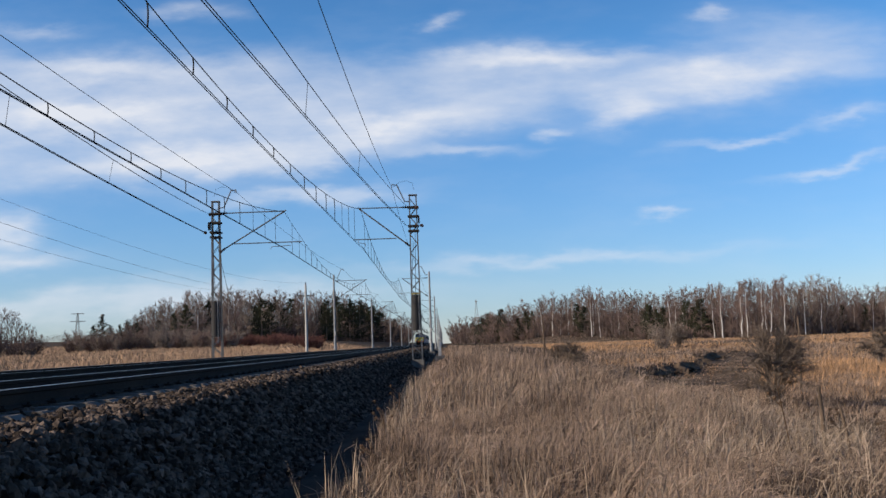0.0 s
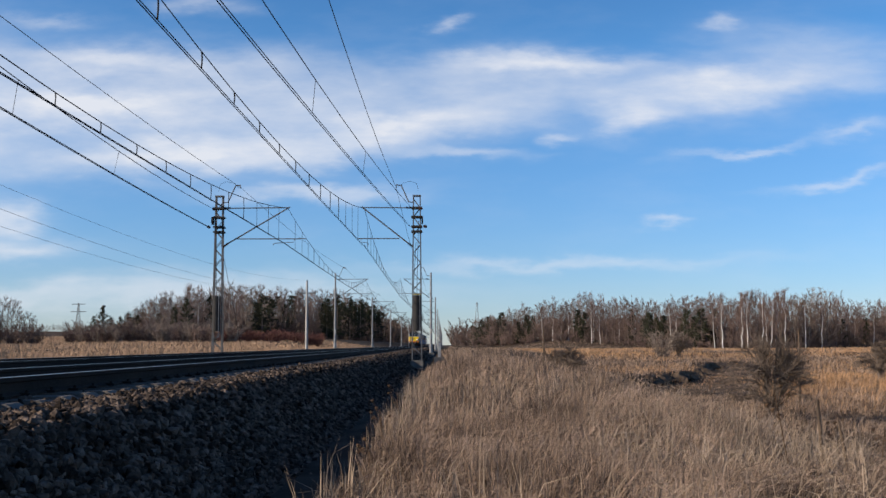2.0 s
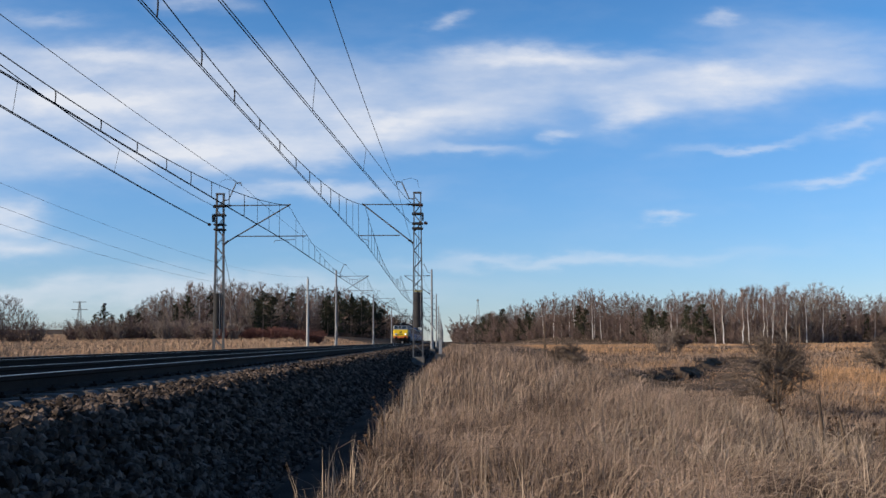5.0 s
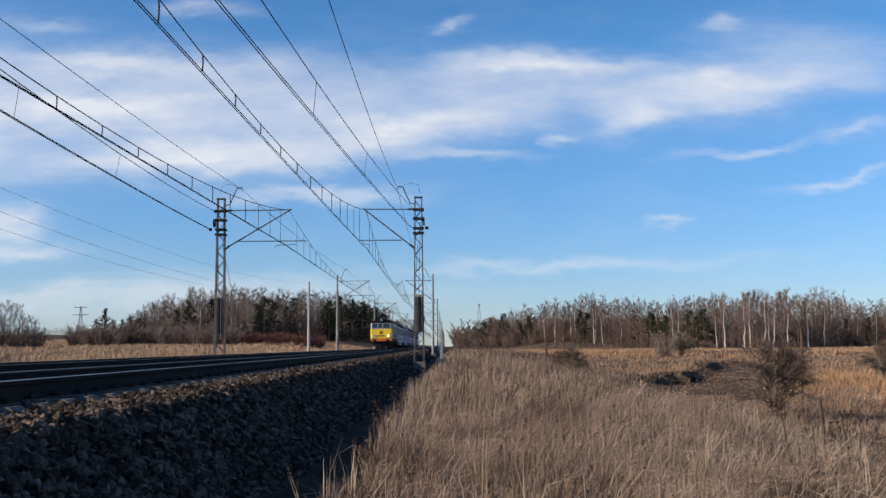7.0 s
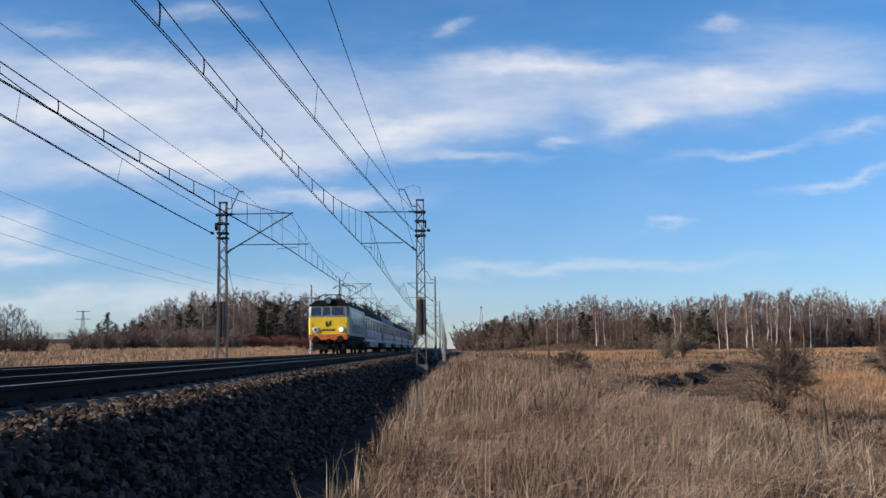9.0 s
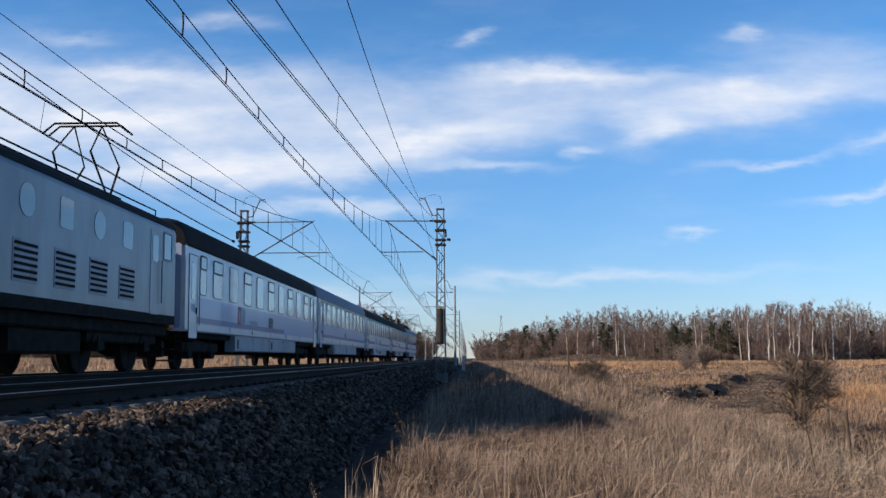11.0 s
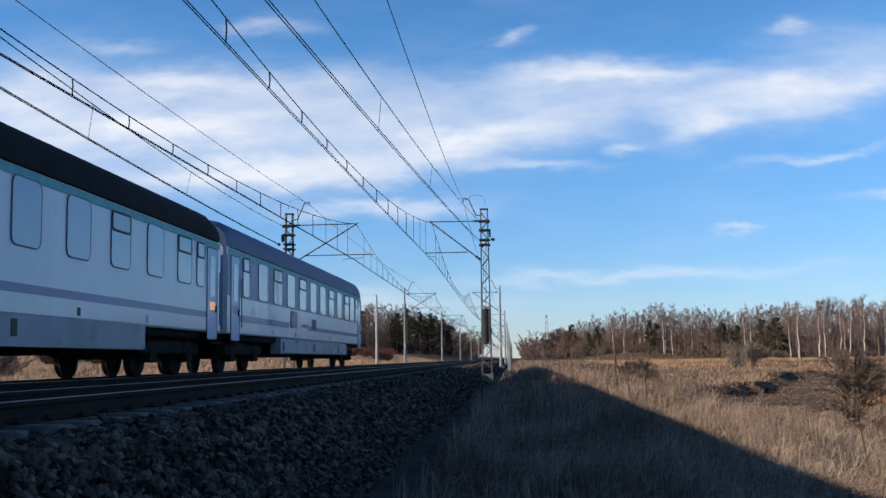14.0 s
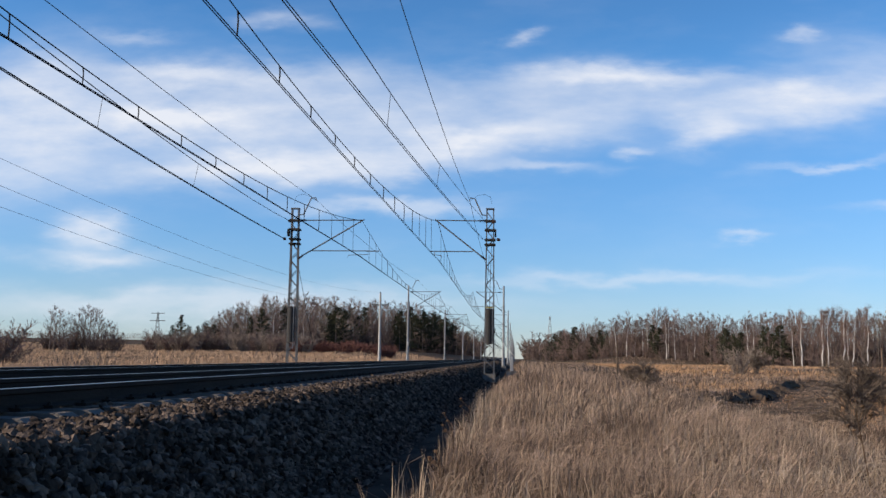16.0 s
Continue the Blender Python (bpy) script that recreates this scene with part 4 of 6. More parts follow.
        if digit:
            for yd in (2.72, LEN - 2.72):
                dg = part("class_digit", text_mesh("2", 0.52, "blue"), None, car, "class number 2")
                dg.matrix_basis = pose(x + s * .006, yd - s * .14, 2.62, 90, 0, 90 * s)
            for j in range(3):
                part("pictogram", ringplate(.34, .40, .04, .02, .003), "bar", car).matrix_basis = pose(x + s * .006, 3.0 + j * .0, 1.60, 0, 0, 0 if s > 0 else 180) if j == 0 else pose(x + s * .006, 3.0, 1.60 - .08 + j * .05, 0, 0, 0 if s > 0 else 180) @ Matrix.Scale(.3, 4)
        # hanging pipes and lamps low on the side
        for j in range(5):
            y = 5.4 + j * 3.3
            part("marker_tab", Geo().box(min(x, x + s * .008), max(x, x + s * .008), y, y + .12, 1.10, 1.24), "rubber" if j % 2 else "bar", car)
    part("underframe", Geo().box(-1.22, 1.22, .5, LEN - .5, .86, 1.03, .04).box(-.55, .55, 5.6, LEN - 5.6, .50, .88, .05), "under", car, "sooty underframe")
    for j in range(4):
        part("air_tank", Geo().rod((-.9, 7 + j * 3, .62), (.9, 7 + j * 3, .62), .17, None, 10), "under", car)
    for yb in (3.15, LEN - 3.15):
        bogie(car, yb, 2.5, 0.46, WHEEL)
    for ye, d in ((y0, -1), (y1, 1)):
        part("gangway", Geo().box(-.62, .62, min(ye, ye + d * .30), max(ye, ye + d * .30), 1.15, 3.35, .15), "rubber", car, "black rubber gangway bellows")
        part("end_wall", Geo().box(-1.30, 1.30, min(ye, ye + d * .03), max(ye, ye + d * .03), 1.1, 3.3, .05), "paleblue" if not vestibule else vestibule, car)
        for s in (-1, 1):
            bf = part("buffer", Geo().lathe((s * .875, ye, 1.06), "y", [(0, .10), (d * .25, .09), (d * .26, .22), (d * .30, .20)], 14), "under", car)
            part("tail_lamp", Geo().lathe((s * 1.05, ye + d * .03, 1.55), "y", [(0, .08), (d * .04, .08), (d * .05, .06)], 10), "red", bf)
    return car


def locomotive():
    car = thing("electric_locomotive", "yellow-fronted grey electric locomotive with orange skirt and raised pantograph", "locomotive")
    L, h = 15.6, 1.48
    # body outline from above: slightly raked cab fronts
    ring = [(-h, 1.12), (h, 1.12), (h, 3.38), (h - .05, 3.50), (-h + .05, 3.50), (-h, 3.38)]
    part("body", Geo().extrude(ring, .75, L - .75), "locogrey", car, "light grey locomotive body")
    for ye, d in ((.75, -1), (L - .75, 1)):
        low = [(-h, 1.40), (h, 1.40), (h, 2.66), (-h, 2.66)]
        g = Geo()
        y1, y2 = ye, ye + d * .30
        v = [(x, y1, z) for x, z in low] + [(x * .90, y2, z) for x, z in low]
        g.add(v, [(0, 1, 5, 4), (1, 2, 6, 5), (2, 3, 7, 6), (3, 0, 4, 7), (0, 1, 2, 3), (4, 5, 6, 7)])
        nose = part("cab_front", g, "yellow", car, "bright yellow cab front")
        up = [(-h, 2.66), (h, 2.66), (h * .97, 3.50), (-h * .97, 3.50)]
        yt = ye + d * .02
        g = Geo().add([(x, ye, z) for x, z in up] + [(up[0][0] * .9, y2, 2.66), (up[1][0] * .9, y2, 2.66), (up[2][0] * .9, yt + d * .05, 3.50), (up[3][0] * .9, yt + d * .05, 3.50)],
                      [(0, 1, 5, 4), (1, 2, 6, 5), (2, 3, 7, 6), (3, 0, 4, 7), (0, 1, 2, 3), (4, 5, 6, 7)])
        part("windscreen_frame", g, "locogrey", car, "pale windscreen surround")
        tilt = math.degrees(math.atan2(.23, .87))
        for x, w in ((-.90, .74), (-.16, .56), (.66, .88)):
            p = part("windscreen", plate(w, .64, .06, .02), "darkglass", car, "dark windscreen pane")
            p.matrix_basis = pose(x * 1.0, ye + d * .175, 3.08, 0, 0, 90 * d) @ pose(0, 0, 0, 0, -tilt, 0)
            part("windscreen_rim", ringplate(w + .08, .72, .08, .05, .03), "paintsteel", p)
        part("wiper", Geo().rod((-.75, ye + d * .24, 2.75), (-.60, ye + d * .16, 3.15), .012, None, 4).rod((.6, ye + d * .24, 2.75), (.75, ye + d * .16, 3.15), .012, None, 4), "rubber", car)
        part("skirt", Geo().box(-1.36, 1.36, min(ye, ye + d * .36), max(ye, ye + d * .36), 1.02, 1.42, .05), "orange", car, "orange buffer beam")
        part("snow_guard", Geo().box(-1.15, 1.15, min(ye + d * .1, ye + d * .32), max(ye + d * .1, ye + d * .32), .34, .74, .04), "under", car)
        part("coupling", Geo().box(-.10, .10, min(ye, ye + d * .62), max(ye, ye + d * .62), .86, 1.10, .02).line([(0, ye + d * .55, .9), (0, ye + d * .6, .55), (.05, ye + d * .5, .45)], .035, 6), "under", car)
        for s in (-1, 1):
            bf = part("buffer", Geo().lathe((s * .875, ye + d * .34, 1.06), "y", [(0, .15), (d * .30, .13), (d * .31, .25), (d * .36, .23)], 16), "under", car)
            hl = part("headlight", Geo().lathe((s * .93, ye + d * .28, 1.76), "y", [(0, .22), (d * .10, .22), (d * .12, .19)], 18), "white", nose, "round headlight with a chrome rim")
            lit = d < 0 and s > 0
            part("lamp_glass", Geo().lathe((s * .93, ye + d * .40, 1.76), "y", [(0, .12), (d * .015, .10)], 16), "lamp" if lit else "glass", car, "lit headlamp glass" if lit else "lamp glass")
            part("hose", Geo().line([(s * .45, ye + d * .36, 1.0), (s * .45, ye + d * .48, .75), (s * .38, ye + d * .45, .5)], .03, 6), "rubber", car)
            part("cab_step", Geo().box(s * 1.2 - .2, s * 1.2 + .2, min(ye, ye + d * .3), max(ye, ye + d * .3), .52, .56).box(s * 1.2 - .2, s * 1.2 + .2, min(ye, ye + d * .3), max(ye, ye + d * .3), .24, .28), "under", car)
            part("handrail", Geo().rod((s * 1.30, ye + d * .36, 1.4), (s * 1.30, ye + d * .36, 2.3), .018, None, 5), "paintsteel", car)
        part("roof_lamp", Geo().lathe((0, ye - d * .35, 3.86), "y", [(0, .26), (d * .55, .27), (d * .60, .24)], 18), "roofdark", car, "round roof headlight housing")
        part("lamp_glass", Geo().lathe((0, ye + d * .25, 3.86), "y", [(0, .20), (d * .015, .18)], 16), "glass", car)
        # emblem and number as plain shapes on the nose
        yn = ye + d * .305
        part("emblem", Geo().box(-.20, -.06, min(yn, yn + d * .008), max(yn, yn + d * .008), 2.0, 2.38).box(-.03, .03, min(yn, yn + d * .008), max(yn, yn + d * .008), 1.95, 2.22).box(.06, .20, min(yn, yn + d * .008), max(yn, yn + d * .008), 2.08, 2.42), "rubber", car, "dark emblem shape")
        for j in range(6):
            part("number_bar", Geo().box(-.45 + j * .16, -.34 + j * .16, min(yn, yn + d * .006), max(yn, yn + d * .006), 1.66, 1.82), "rubber", car)
    # dark roof with gear
    rr = [(-h + .02, 3.48), (h - .02, 3.48), (h - .12, 3.62), (h - .42, 3.80), (.62, 3.92), (-.62, 3.92), (-h + .42, 3.80), (-h + .12, 3.62)]
    r = part("roof", Geo().extrude(rr, .62, L - .62), "roofdark", car, "sooty dark roof")
    for y in (5.6, 7.2, 8.8, 10.4):
        part("roof_hatch", Geo().box(-.55, .55, y - .55, y + .55, 3.84, 3.98, .05), "roofdark", r)
    for s in (-1, 1):
        part("roof_rail", Geo().line([(s * 1.0, .9, 3.78), (s * 1.0, .9, 3.95), (s * 1.0, L - .9, 3.95), (s * 1.0, L - .9, 3.78)], .02, 5), "under", r)
    for j in range(6):
        part("roof_insulator", Geo().lathe((.35 if j % 2 else -.35, 2.4 + j * 2.1, 3.85), "z", [(0, .09), (.06, .12), (.12, .07), (.18, .12), (.26, .06)], 10), "insulator", r)
    part("busbar", Geo().line([(.35, 2.4, 4.14), (.35, 13, 4.14)], .02, 5), "wire", r)
    # rear pantograph raised, front one folded
    top = CONTACT - RAIL - .02
    for y, zt in ((2.9, 4.42), (L - 2.9, top)):
        pg = part("pantograph", Geo().box(-.55, .55, y - .75, y + .75, 4.02, 4.08, .01), "under", car, "pantograph frame with a carbon collector bar")
        k = (4.05 + zt) / 2
        sw = .95 if zt > 5 else 1.25
        for s in (-1, 1):
            part("lower_arm", Geo().rod((s * .5, y - .15, 4.06), (s * .42, y - sw, k), .028, None, 6).rod((s * .5, y + .15, 4.06), (s * .42, y + sw, k), .028, None, 6), "under", pg)
            part("upper_arm", Geo().rod((s * .42, y - sw, k), (s * .32, y, zt - .04), .02, None, 6).rod((s * .42, y + sw, k), (s * .32, y, zt - .04), .02, None, 6), "under", pg)
        for o in (-.16, .16):
            part("collector", Geo().line([(-.98, y + o, zt - .22), (-.72, y + o, zt), (.72, y + o, zt), (.98, y + o, zt - .22)], .025, 6), "under", pg)
    for s in (-1, 1):
        x = s * h
        for yc, w in ((1.45, .62), (L - 1.45, .62)):
            p = part("cab_window", plate(w, .62, .05, .01), "darkglass", car)
            p.matrix_basis = pose(x, yc, 2.98, 0, 0, 0 if s > 0 else 180)
            part("window_frame", ringplate(w + .06, .68, .06, .04, .02), "paintsteel", p)
        for yc in (2.45, L - 2.45):
            d = part("door", plate(.66, 1.95, .04, .012), "locogrey", car)
            d.matrix_basis = pose(x, yc, 2.30, 0, 0, 0 if s > 0 else 180)
            part("door_window", plate(.42, .60, .05, .006, .012), "darkglass", d).matrix_basis = pose(0, 0, .55)
            part("handrail", Geo().rod((.05, .42, -.7), (.05, .42, .3), .018, None, 5), "paintsteel", d)
        for i in range(5):
            y = 4.4 + i * 1.7
            p = part("side_window", plate(.62, .56, .28 if i % 2 else .08, .01), "darkglass", car)
            p.matrix_basis = pose(x, y, 2.92, 0, 0, 0 if s > 0 else 180)
            lv = part("louvre_panel", Geo().box(min(x, x + s * .01), max(x, x + s * .01), y - .5, y + .5, 1.55, 2.25), "grey", car)
            for j in range(6):
                part("louvre", Geo().box(min(x, x + s * .022), max(x, x + s * .022), y - .45, y + .45, 1.60 + j * .11, 1.65 + j * .11), "under", lv)
        part("sill_band", Geo().box(min(x, x + s * .006), max(x, x + s * .006), .75, L - .75, 1.12, 1.34), "under", car)
    part("underframe", Geo().box(-1.30, 1.30, .8, L - .8, .85, 1.14, .04).box(-1.2, 1.2, 6.2, L - 6.2, .40, .86, .05), "under", car)
    big = wheel_mesh(0.62)
    for yb in (3.6, L - 3.6):
        bogie(car, yb, 3.05, 0.62, big, 1.08)
    return car


def make_train():
    cars = [locomotive()]
    allv = tuple(range(11))
    st = "blue"
    cars.append(coach("white and pale blue coach with a sooty black roof", "roofdark", None,
                      (("paleblue", 1.24, 1.96, 1.3, 1.3), (st, 1.27, 1.42, 1.2, 9.0)), "white", "frost", (0, 1, 3, 5, 7, 9, 10), grille=12.1, logo=6.6))
    cars.append(coach("white and pale blue coach with a blue roof and cream line", "roofblue", "cream",
                      (("paleblue", 1.36, 2.02, 1.3, 1.3), (st, 1.36, 1.52, 1.3, 1.3)), "paleblue", "frost", (0, 1, 3, 5, 7, 9, 10), grille=11.5))
    cars.append(coach("white coach with a black roof, teal line and tilting vent windows", "roofdark", "teal",
                      ((st, 1.40, 1.58, 1.2, 17.2), (st, 1.36, 1.50, 10.6, 1.2)), "white", "frost", (0, 1, 3, 5, 8, 10, 11), small=True, digit=True, skirts=((6.0, 18.6),), logo=7.6, grille=11.7, wins=SMALL, deep=True))
    cars.append(coach("white second-class coach with a black roof and blue stripe", "roofdark", "teal",
                      ((st, 1.40, 1.58, 1.2, 16.7), (st, 1.36, 1.50, 10.9, 1.2)), "paleblue", "frost", (0, 1, 3, 5, 8, 10, 11), small=True, display=True, digit=True, skirts=((6.2, 18.6),), logo=8.0, grille=11.7, wins=SMALL, deep=True))
    cars.append(coach("last coach with a blue roof, teal line and blue window band", "roofblue", "teal",
                      (("bandblue", 2.00, 3.10, 0.0, 0.0), (st, 1.36, 1.54, 1.2, 16.2), (st, 1.36, 1.50, 10.7, 1.2)), "paleblue", "frost", (0, 2, 4, 7, 9, 11), skirts=((6.6, 19.6),), logo=8.0, grille=12.0, wins=TAIL, digit=True))
    return cars


M["ventglass"] = material("dark_vent_glass", (0.10, 0.125, 0.17), 0.10, second=(0.07, 0.09, 0.13), scale=0.6, spec=0.8, coat=0.5)
M["seal"] = material("grey_window_seal", (0.12, 0.135, 0.17), 0.6)
M["frost"] = material("hazy_window_glass", (0.21, 0.26, 0.34), 0.12, second=(0.18, 0.225, 0.30), scale=0.6, spec=0.8, coat=0.5)
TRAIN = make_train()
OFFSETS = [0.0] + [15.75 + LEN * i for i in range(5)]


def motions():
    """The train runs towards the eye on the far track and away behind it at an even pace."""
    for car, off in zip(TRAIN, OFFSETS):
        rows = [(i * 0.25, pose(FAR, PASS + SPEED * (9.0 - i * 0.25) + off, RAIL)) for i in range(65)]
        walk(car, rows)

# ---- grass ----


def tri_mesh(name, verts, tris, mat):
    """A mesh from arrays of vertices and triangles."""
    me = bpy.data.meshes.new(name)
    nv, nt = len(verts), len(tris)
    me.vertices.add(nv)
    me.vertices.foreach_set("co", np.asarray(verts, np.float32).ravel())
    me.loops.add(nt * 3)
    me.loops.foreach_set("vertex_index", np.asarray(tris, np.int32).ravel())
    me.polygons.add(nt)
    me.polygons.foreach_set("loop_start", np.arange(0, nt * 3, 3, dtype=np.int32))
    me.materials.append(M[mat])
    me.update(calc_edges=True)
    me.validate()
    return me


def blades(rng, x, y, h, w, lean, wind=(0.35, 0.1), fallen=0.22):
    """Bent blades as strips of three triangles; some stand, some lie crossed over the others."""
    n = len(x)
    z = ground_z(x, y) - 0.02
    a = rng.uniform(0, 2 * np.pi, n)
    tilt = np.abs(rng.normal(0.26, 0.26, n)) * lean
    lying = rng.uniform(0, 1, n) < fallen
    tilt = np.where(lying, rng.uniform(0.8, 1.42, n), np.minimum(tilt, 1.1))
    dx, dy = np.cos(a) + wind[0], np.sin(a) + wind[1]
    b = rng.uniform(0, np.pi, n)
    wx, wy = np.cos(b) * w / 2, np.sin(b) * w / 2
    m = rng.uniform(0.45, 0.65, n)
    lift = np.where(lying, rng.uniform(0.0, 0.18, n), 0.0)
    p0 = np.stack([x, y, z + lift], 1)
    side = np.stack([wx, wy, w * 0.25 * np.sin(tilt)], 1)
    t1 = tilt * 0.55
    p1 = p0 + np.stack([dx * np.sin(t1), dy * np.sin(t1), np.cos(t1)], 1) * (h * m)[:, None]
    p2 = p0 + np.stack([dx * np.sin(tilt), dy * np.sin(tilt), np.cos(tilt)], 1) * h[:, None]
    v = np.stack([p0 - side, p0 + side, p1 - side * 0.85, p1 + side * 0.85, p2], 1).reshape(-1, 3)
    t = np.array([(0, 1, 3), (0, 3, 2), (2, 3, 4)])
    tris = (t[None] + (np.arange(n) * 5)[:, None, None]).reshape(-1, 3)
    return v, tris


def patchy(x, y, f):
    return 0.5 + 0.25 * (np.sin(x * f + 1.7 * np.sin(y * f * 0.63)) + np.sin(y * f * 1.31 + 2.1 * np.sin(x * f * 0.71)))


def grass_field(name, label, mat, rng, n, y0, y1, xlo, xhi, h0, h1, w, lean, power=1.0, clump=0.9, keep=None, low=None, fallen=0.22):
    y = y0 + (y1 - y0) * rng.uniform(0, 1, n) ** power
    lo, hi = xlo(y), xhi(y)
    x = lo + (hi - lo) * rng.uniform(0, 1, n)
    p = 0.6 * patchy(x, y, clump) + 0.4 * patchy(x + 3.1, y - 1.7, clump * 2.9)
    ok = rng.uniform(0, 1, n) < 0.15 + 1.15 * p
    if keep is not None:
        ok &= keep(x, y, rng.uniform(0, 1, n))
    x, y, p = x[ok], y[ok], p[ok]
    # gather the blades into tufts
    cx, cy = np.round(x * 6 + np.sin(y * 5)) / 6, np.round(y * 6 + np.sin(x * 5)) / 6
    x, y = x + (cx - x) * 0.40, y + (cy - y) * 0.40
    h = (h0 + (h1 - h0) * rng.uniform(0, 1, len(x)) ** 1.6) * (0.45 + 0.95 * p)
    if low is not None:
        h = h * low(x, y)
    wd = w(y) if callable(w) else np.full(len(x), w)
    v, t = blades(rng, x, y, h, wd * rng.uniform(0.6, 1.4, len(x)), lean, fallen=fallen)
    ob = new(name, tri_mesh(name, v, t, mat))
    tagged(ob, label, "grass", kind="stuff")
    return ob


def make_grass():
    rng = np.random.default_rng(11)

    def edge(y):
        return -0.80 + 0.10 * np.sin(y * 0.7) + 0.05 * np.sin(y * 2.9)

    def off_ditch(x, y, r):
        off = x - ditch_x(y)
        return ~((off > -0.25) & (off < 0.7) & (y > 50) & (y < 103) & (r > 0.15))

    def trampled(x, y):
        """Low turf round the stakes and on the wet flat beside the ditch."""
        u = x / y
        flat = 1 - 0.74 * smooth(0.26, 0.35, u) * (1 - smooth(20, 32, y))
        off = x - ditch_x(y)
        wet = 1 - 0.72 * smooth(0.0, 0.8, off) * (1 - smooth(6.0, 10.0, off)) * smooth(30, 46, y) * (1 - smooth(98, 110, y))
        return flat * wet
    straw = "dead straw-coloured winter grass beside the railway"
    grass_field("dry_grass", straw, "grass", rng, 240000, 5.5, 17, edge, lambda y: 0.50 * y + 1.5, 0.10, 0.46, 0.0048, 1.25, 0.9, 1.1, low=trampled, fallen=0.30)
    grass_field("dry_grass", straw, "grass", rng, 120000, 17, 45, edge, lambda y: 0.50 * y + 1.5, 0.12, 0.50, lambda y: 0.0045 + y * 0.00026, 1.1, 0.8, 0.8, low=trampled)
    grass_field("dry_grass", "matted dead grass over the hollow", "grass", rng, 70000, 45, 130, lambda y: edge(y) + 0.2, lambda y: 0.50 * y + 1.5, 0.2, 0.5, lambda y: 0.005 + y * 0.00030, 0.9, 0.8, 0.5, keep=off_ditch, low=trampled)
    grass_field("dry_grass", "dead grass on the far meadow", "grass", rng, 42000, 130, 420, lambda y: 1.0 + 0 * y, lambda y: 0.50 * y + 1.5, 0.2, 0.55, lambda y: 0.008 + y * 0.00034, 0.9, 0.9, clump=0.2)
    grass_field("sedge", "golden brown sedge in the hollow", "reed", rng, 60000, 62, 280, lambda y: 10 + 0.03 * y, lambda y: 0.52 * y, 0.25, 0.62, lambda y: 0.006 + y * 0.00026, 0.85, 0.8, clump=0.13, keep=lambda x, y, r: off_ditch(x, y, r) & (patchy(x, y, 0.07) + 0.4 * (r - 0.5) > 0.36), low=trampled, fallen=0.1)
    grass_field("sedge", "golden brown sedge in the hollow", "reed", rng, 22000, 32, 66, lambda y: 0.30 * y, lambda y: 0.52 * y, 0.25, 0.6, lambda y: 0.005 + y * 0.00026, 0.8, 0.9, clump=0.4, fallen=0.1)
    # tall pale stems and seed heads standing over the rest
    grass_field("grass_stems", "tall pale grass stems with bent tips", "stem", rng, 5200, 6.5, 26, edge, lambda y: 0.48 * y + 1.0, 0.34, 0.74, 0.0050, 1.15, 0.9, 0.7, low=trampled)
    grass_field("grass_stems", "pale broken stems leaning over the low grass", "stem", rng, 3000, 6.8, 15, lambda y: 0.14 * y, lambda y: 0.40 * y, 0.30, 0.72, 0.0058, 1.6, 0.9, 1.6, fallen=0.35)
    grass_field("grass_stems", "tall grass stems along the path edge", "stem", rng, 900, 6.0, 30, lambda y: edge(y) - .08, lambda y: edge(y) + 0.35, 0.35, 0.75, 0.007, 0.7, 0.9, fallen=0.1)
    grass_field("dry_grass", straw, "grass", rng, 22000, -5, 5.5, edge, lambda y: 5 + 0 * y, 0.12, 0.4, 0.006, 1.0)
    grass_field("dry_grass", "dead grass on the rising fields far off", "fieldgrass", rng, 16000, 240, 620, lambda y: -0.58 * y, lambda y: -0.30 * y, 0.4, 0.9, lambda y: 0.02 + y * 0.0005, 0.8, 0.9, clump=0.1)
    # field beyond the tracks
    grass_field("dry_grass", "rust-coloured dead grass on the field beyond the tracks", "fieldgrass", rng, 80000, 22, 240, lambda y: -0.56 * y - 4, lambda y: np.maximum(-0.56 * y - 3, -13.2 + 0 * y), 0.2, 0.6, lambda y: 0.006 + y * 0.00026, 0.7, 0.9, clump=0.25)
    grass_field("dry_grass", "low grass under the far mast line", "fieldgrass", rng, 15000, 25, 160, lambda y: -30 + 0 * y, lambda y: -12.4 + 0 * y, 0.2, 0.5, lambda y: 0.012 + y * 0.0004, 0.4, 0.9)


M["darktwig"] = material("dark_thorn_twigs", (0.20, 0.155, 0.12), 0.95, second=(0.13, 0.10, 0.078), scale=0.8, spread=0.25, spec=0.06)
M["stem"] = material("pale_grass_stems", (0.335, 0.265, 0.200), 0.9, second=(0.22, 0.168, 0.122), scale=0.5, spread=0.40, island=True, spec=0.06)
M["fieldgrass"] = material("rusty_field_grass", (0.44, 0.295, 0.19), 0.9, second=(0.31, 0.205, 0.132), scale=0.2, spread=0.35, island=True, spec=0.06)
make_grass()

# ---- trees ----


def stick(rng, out, a, b, r0, r1, n=3):
    out.rod(a, b, r0, r1, n, False)


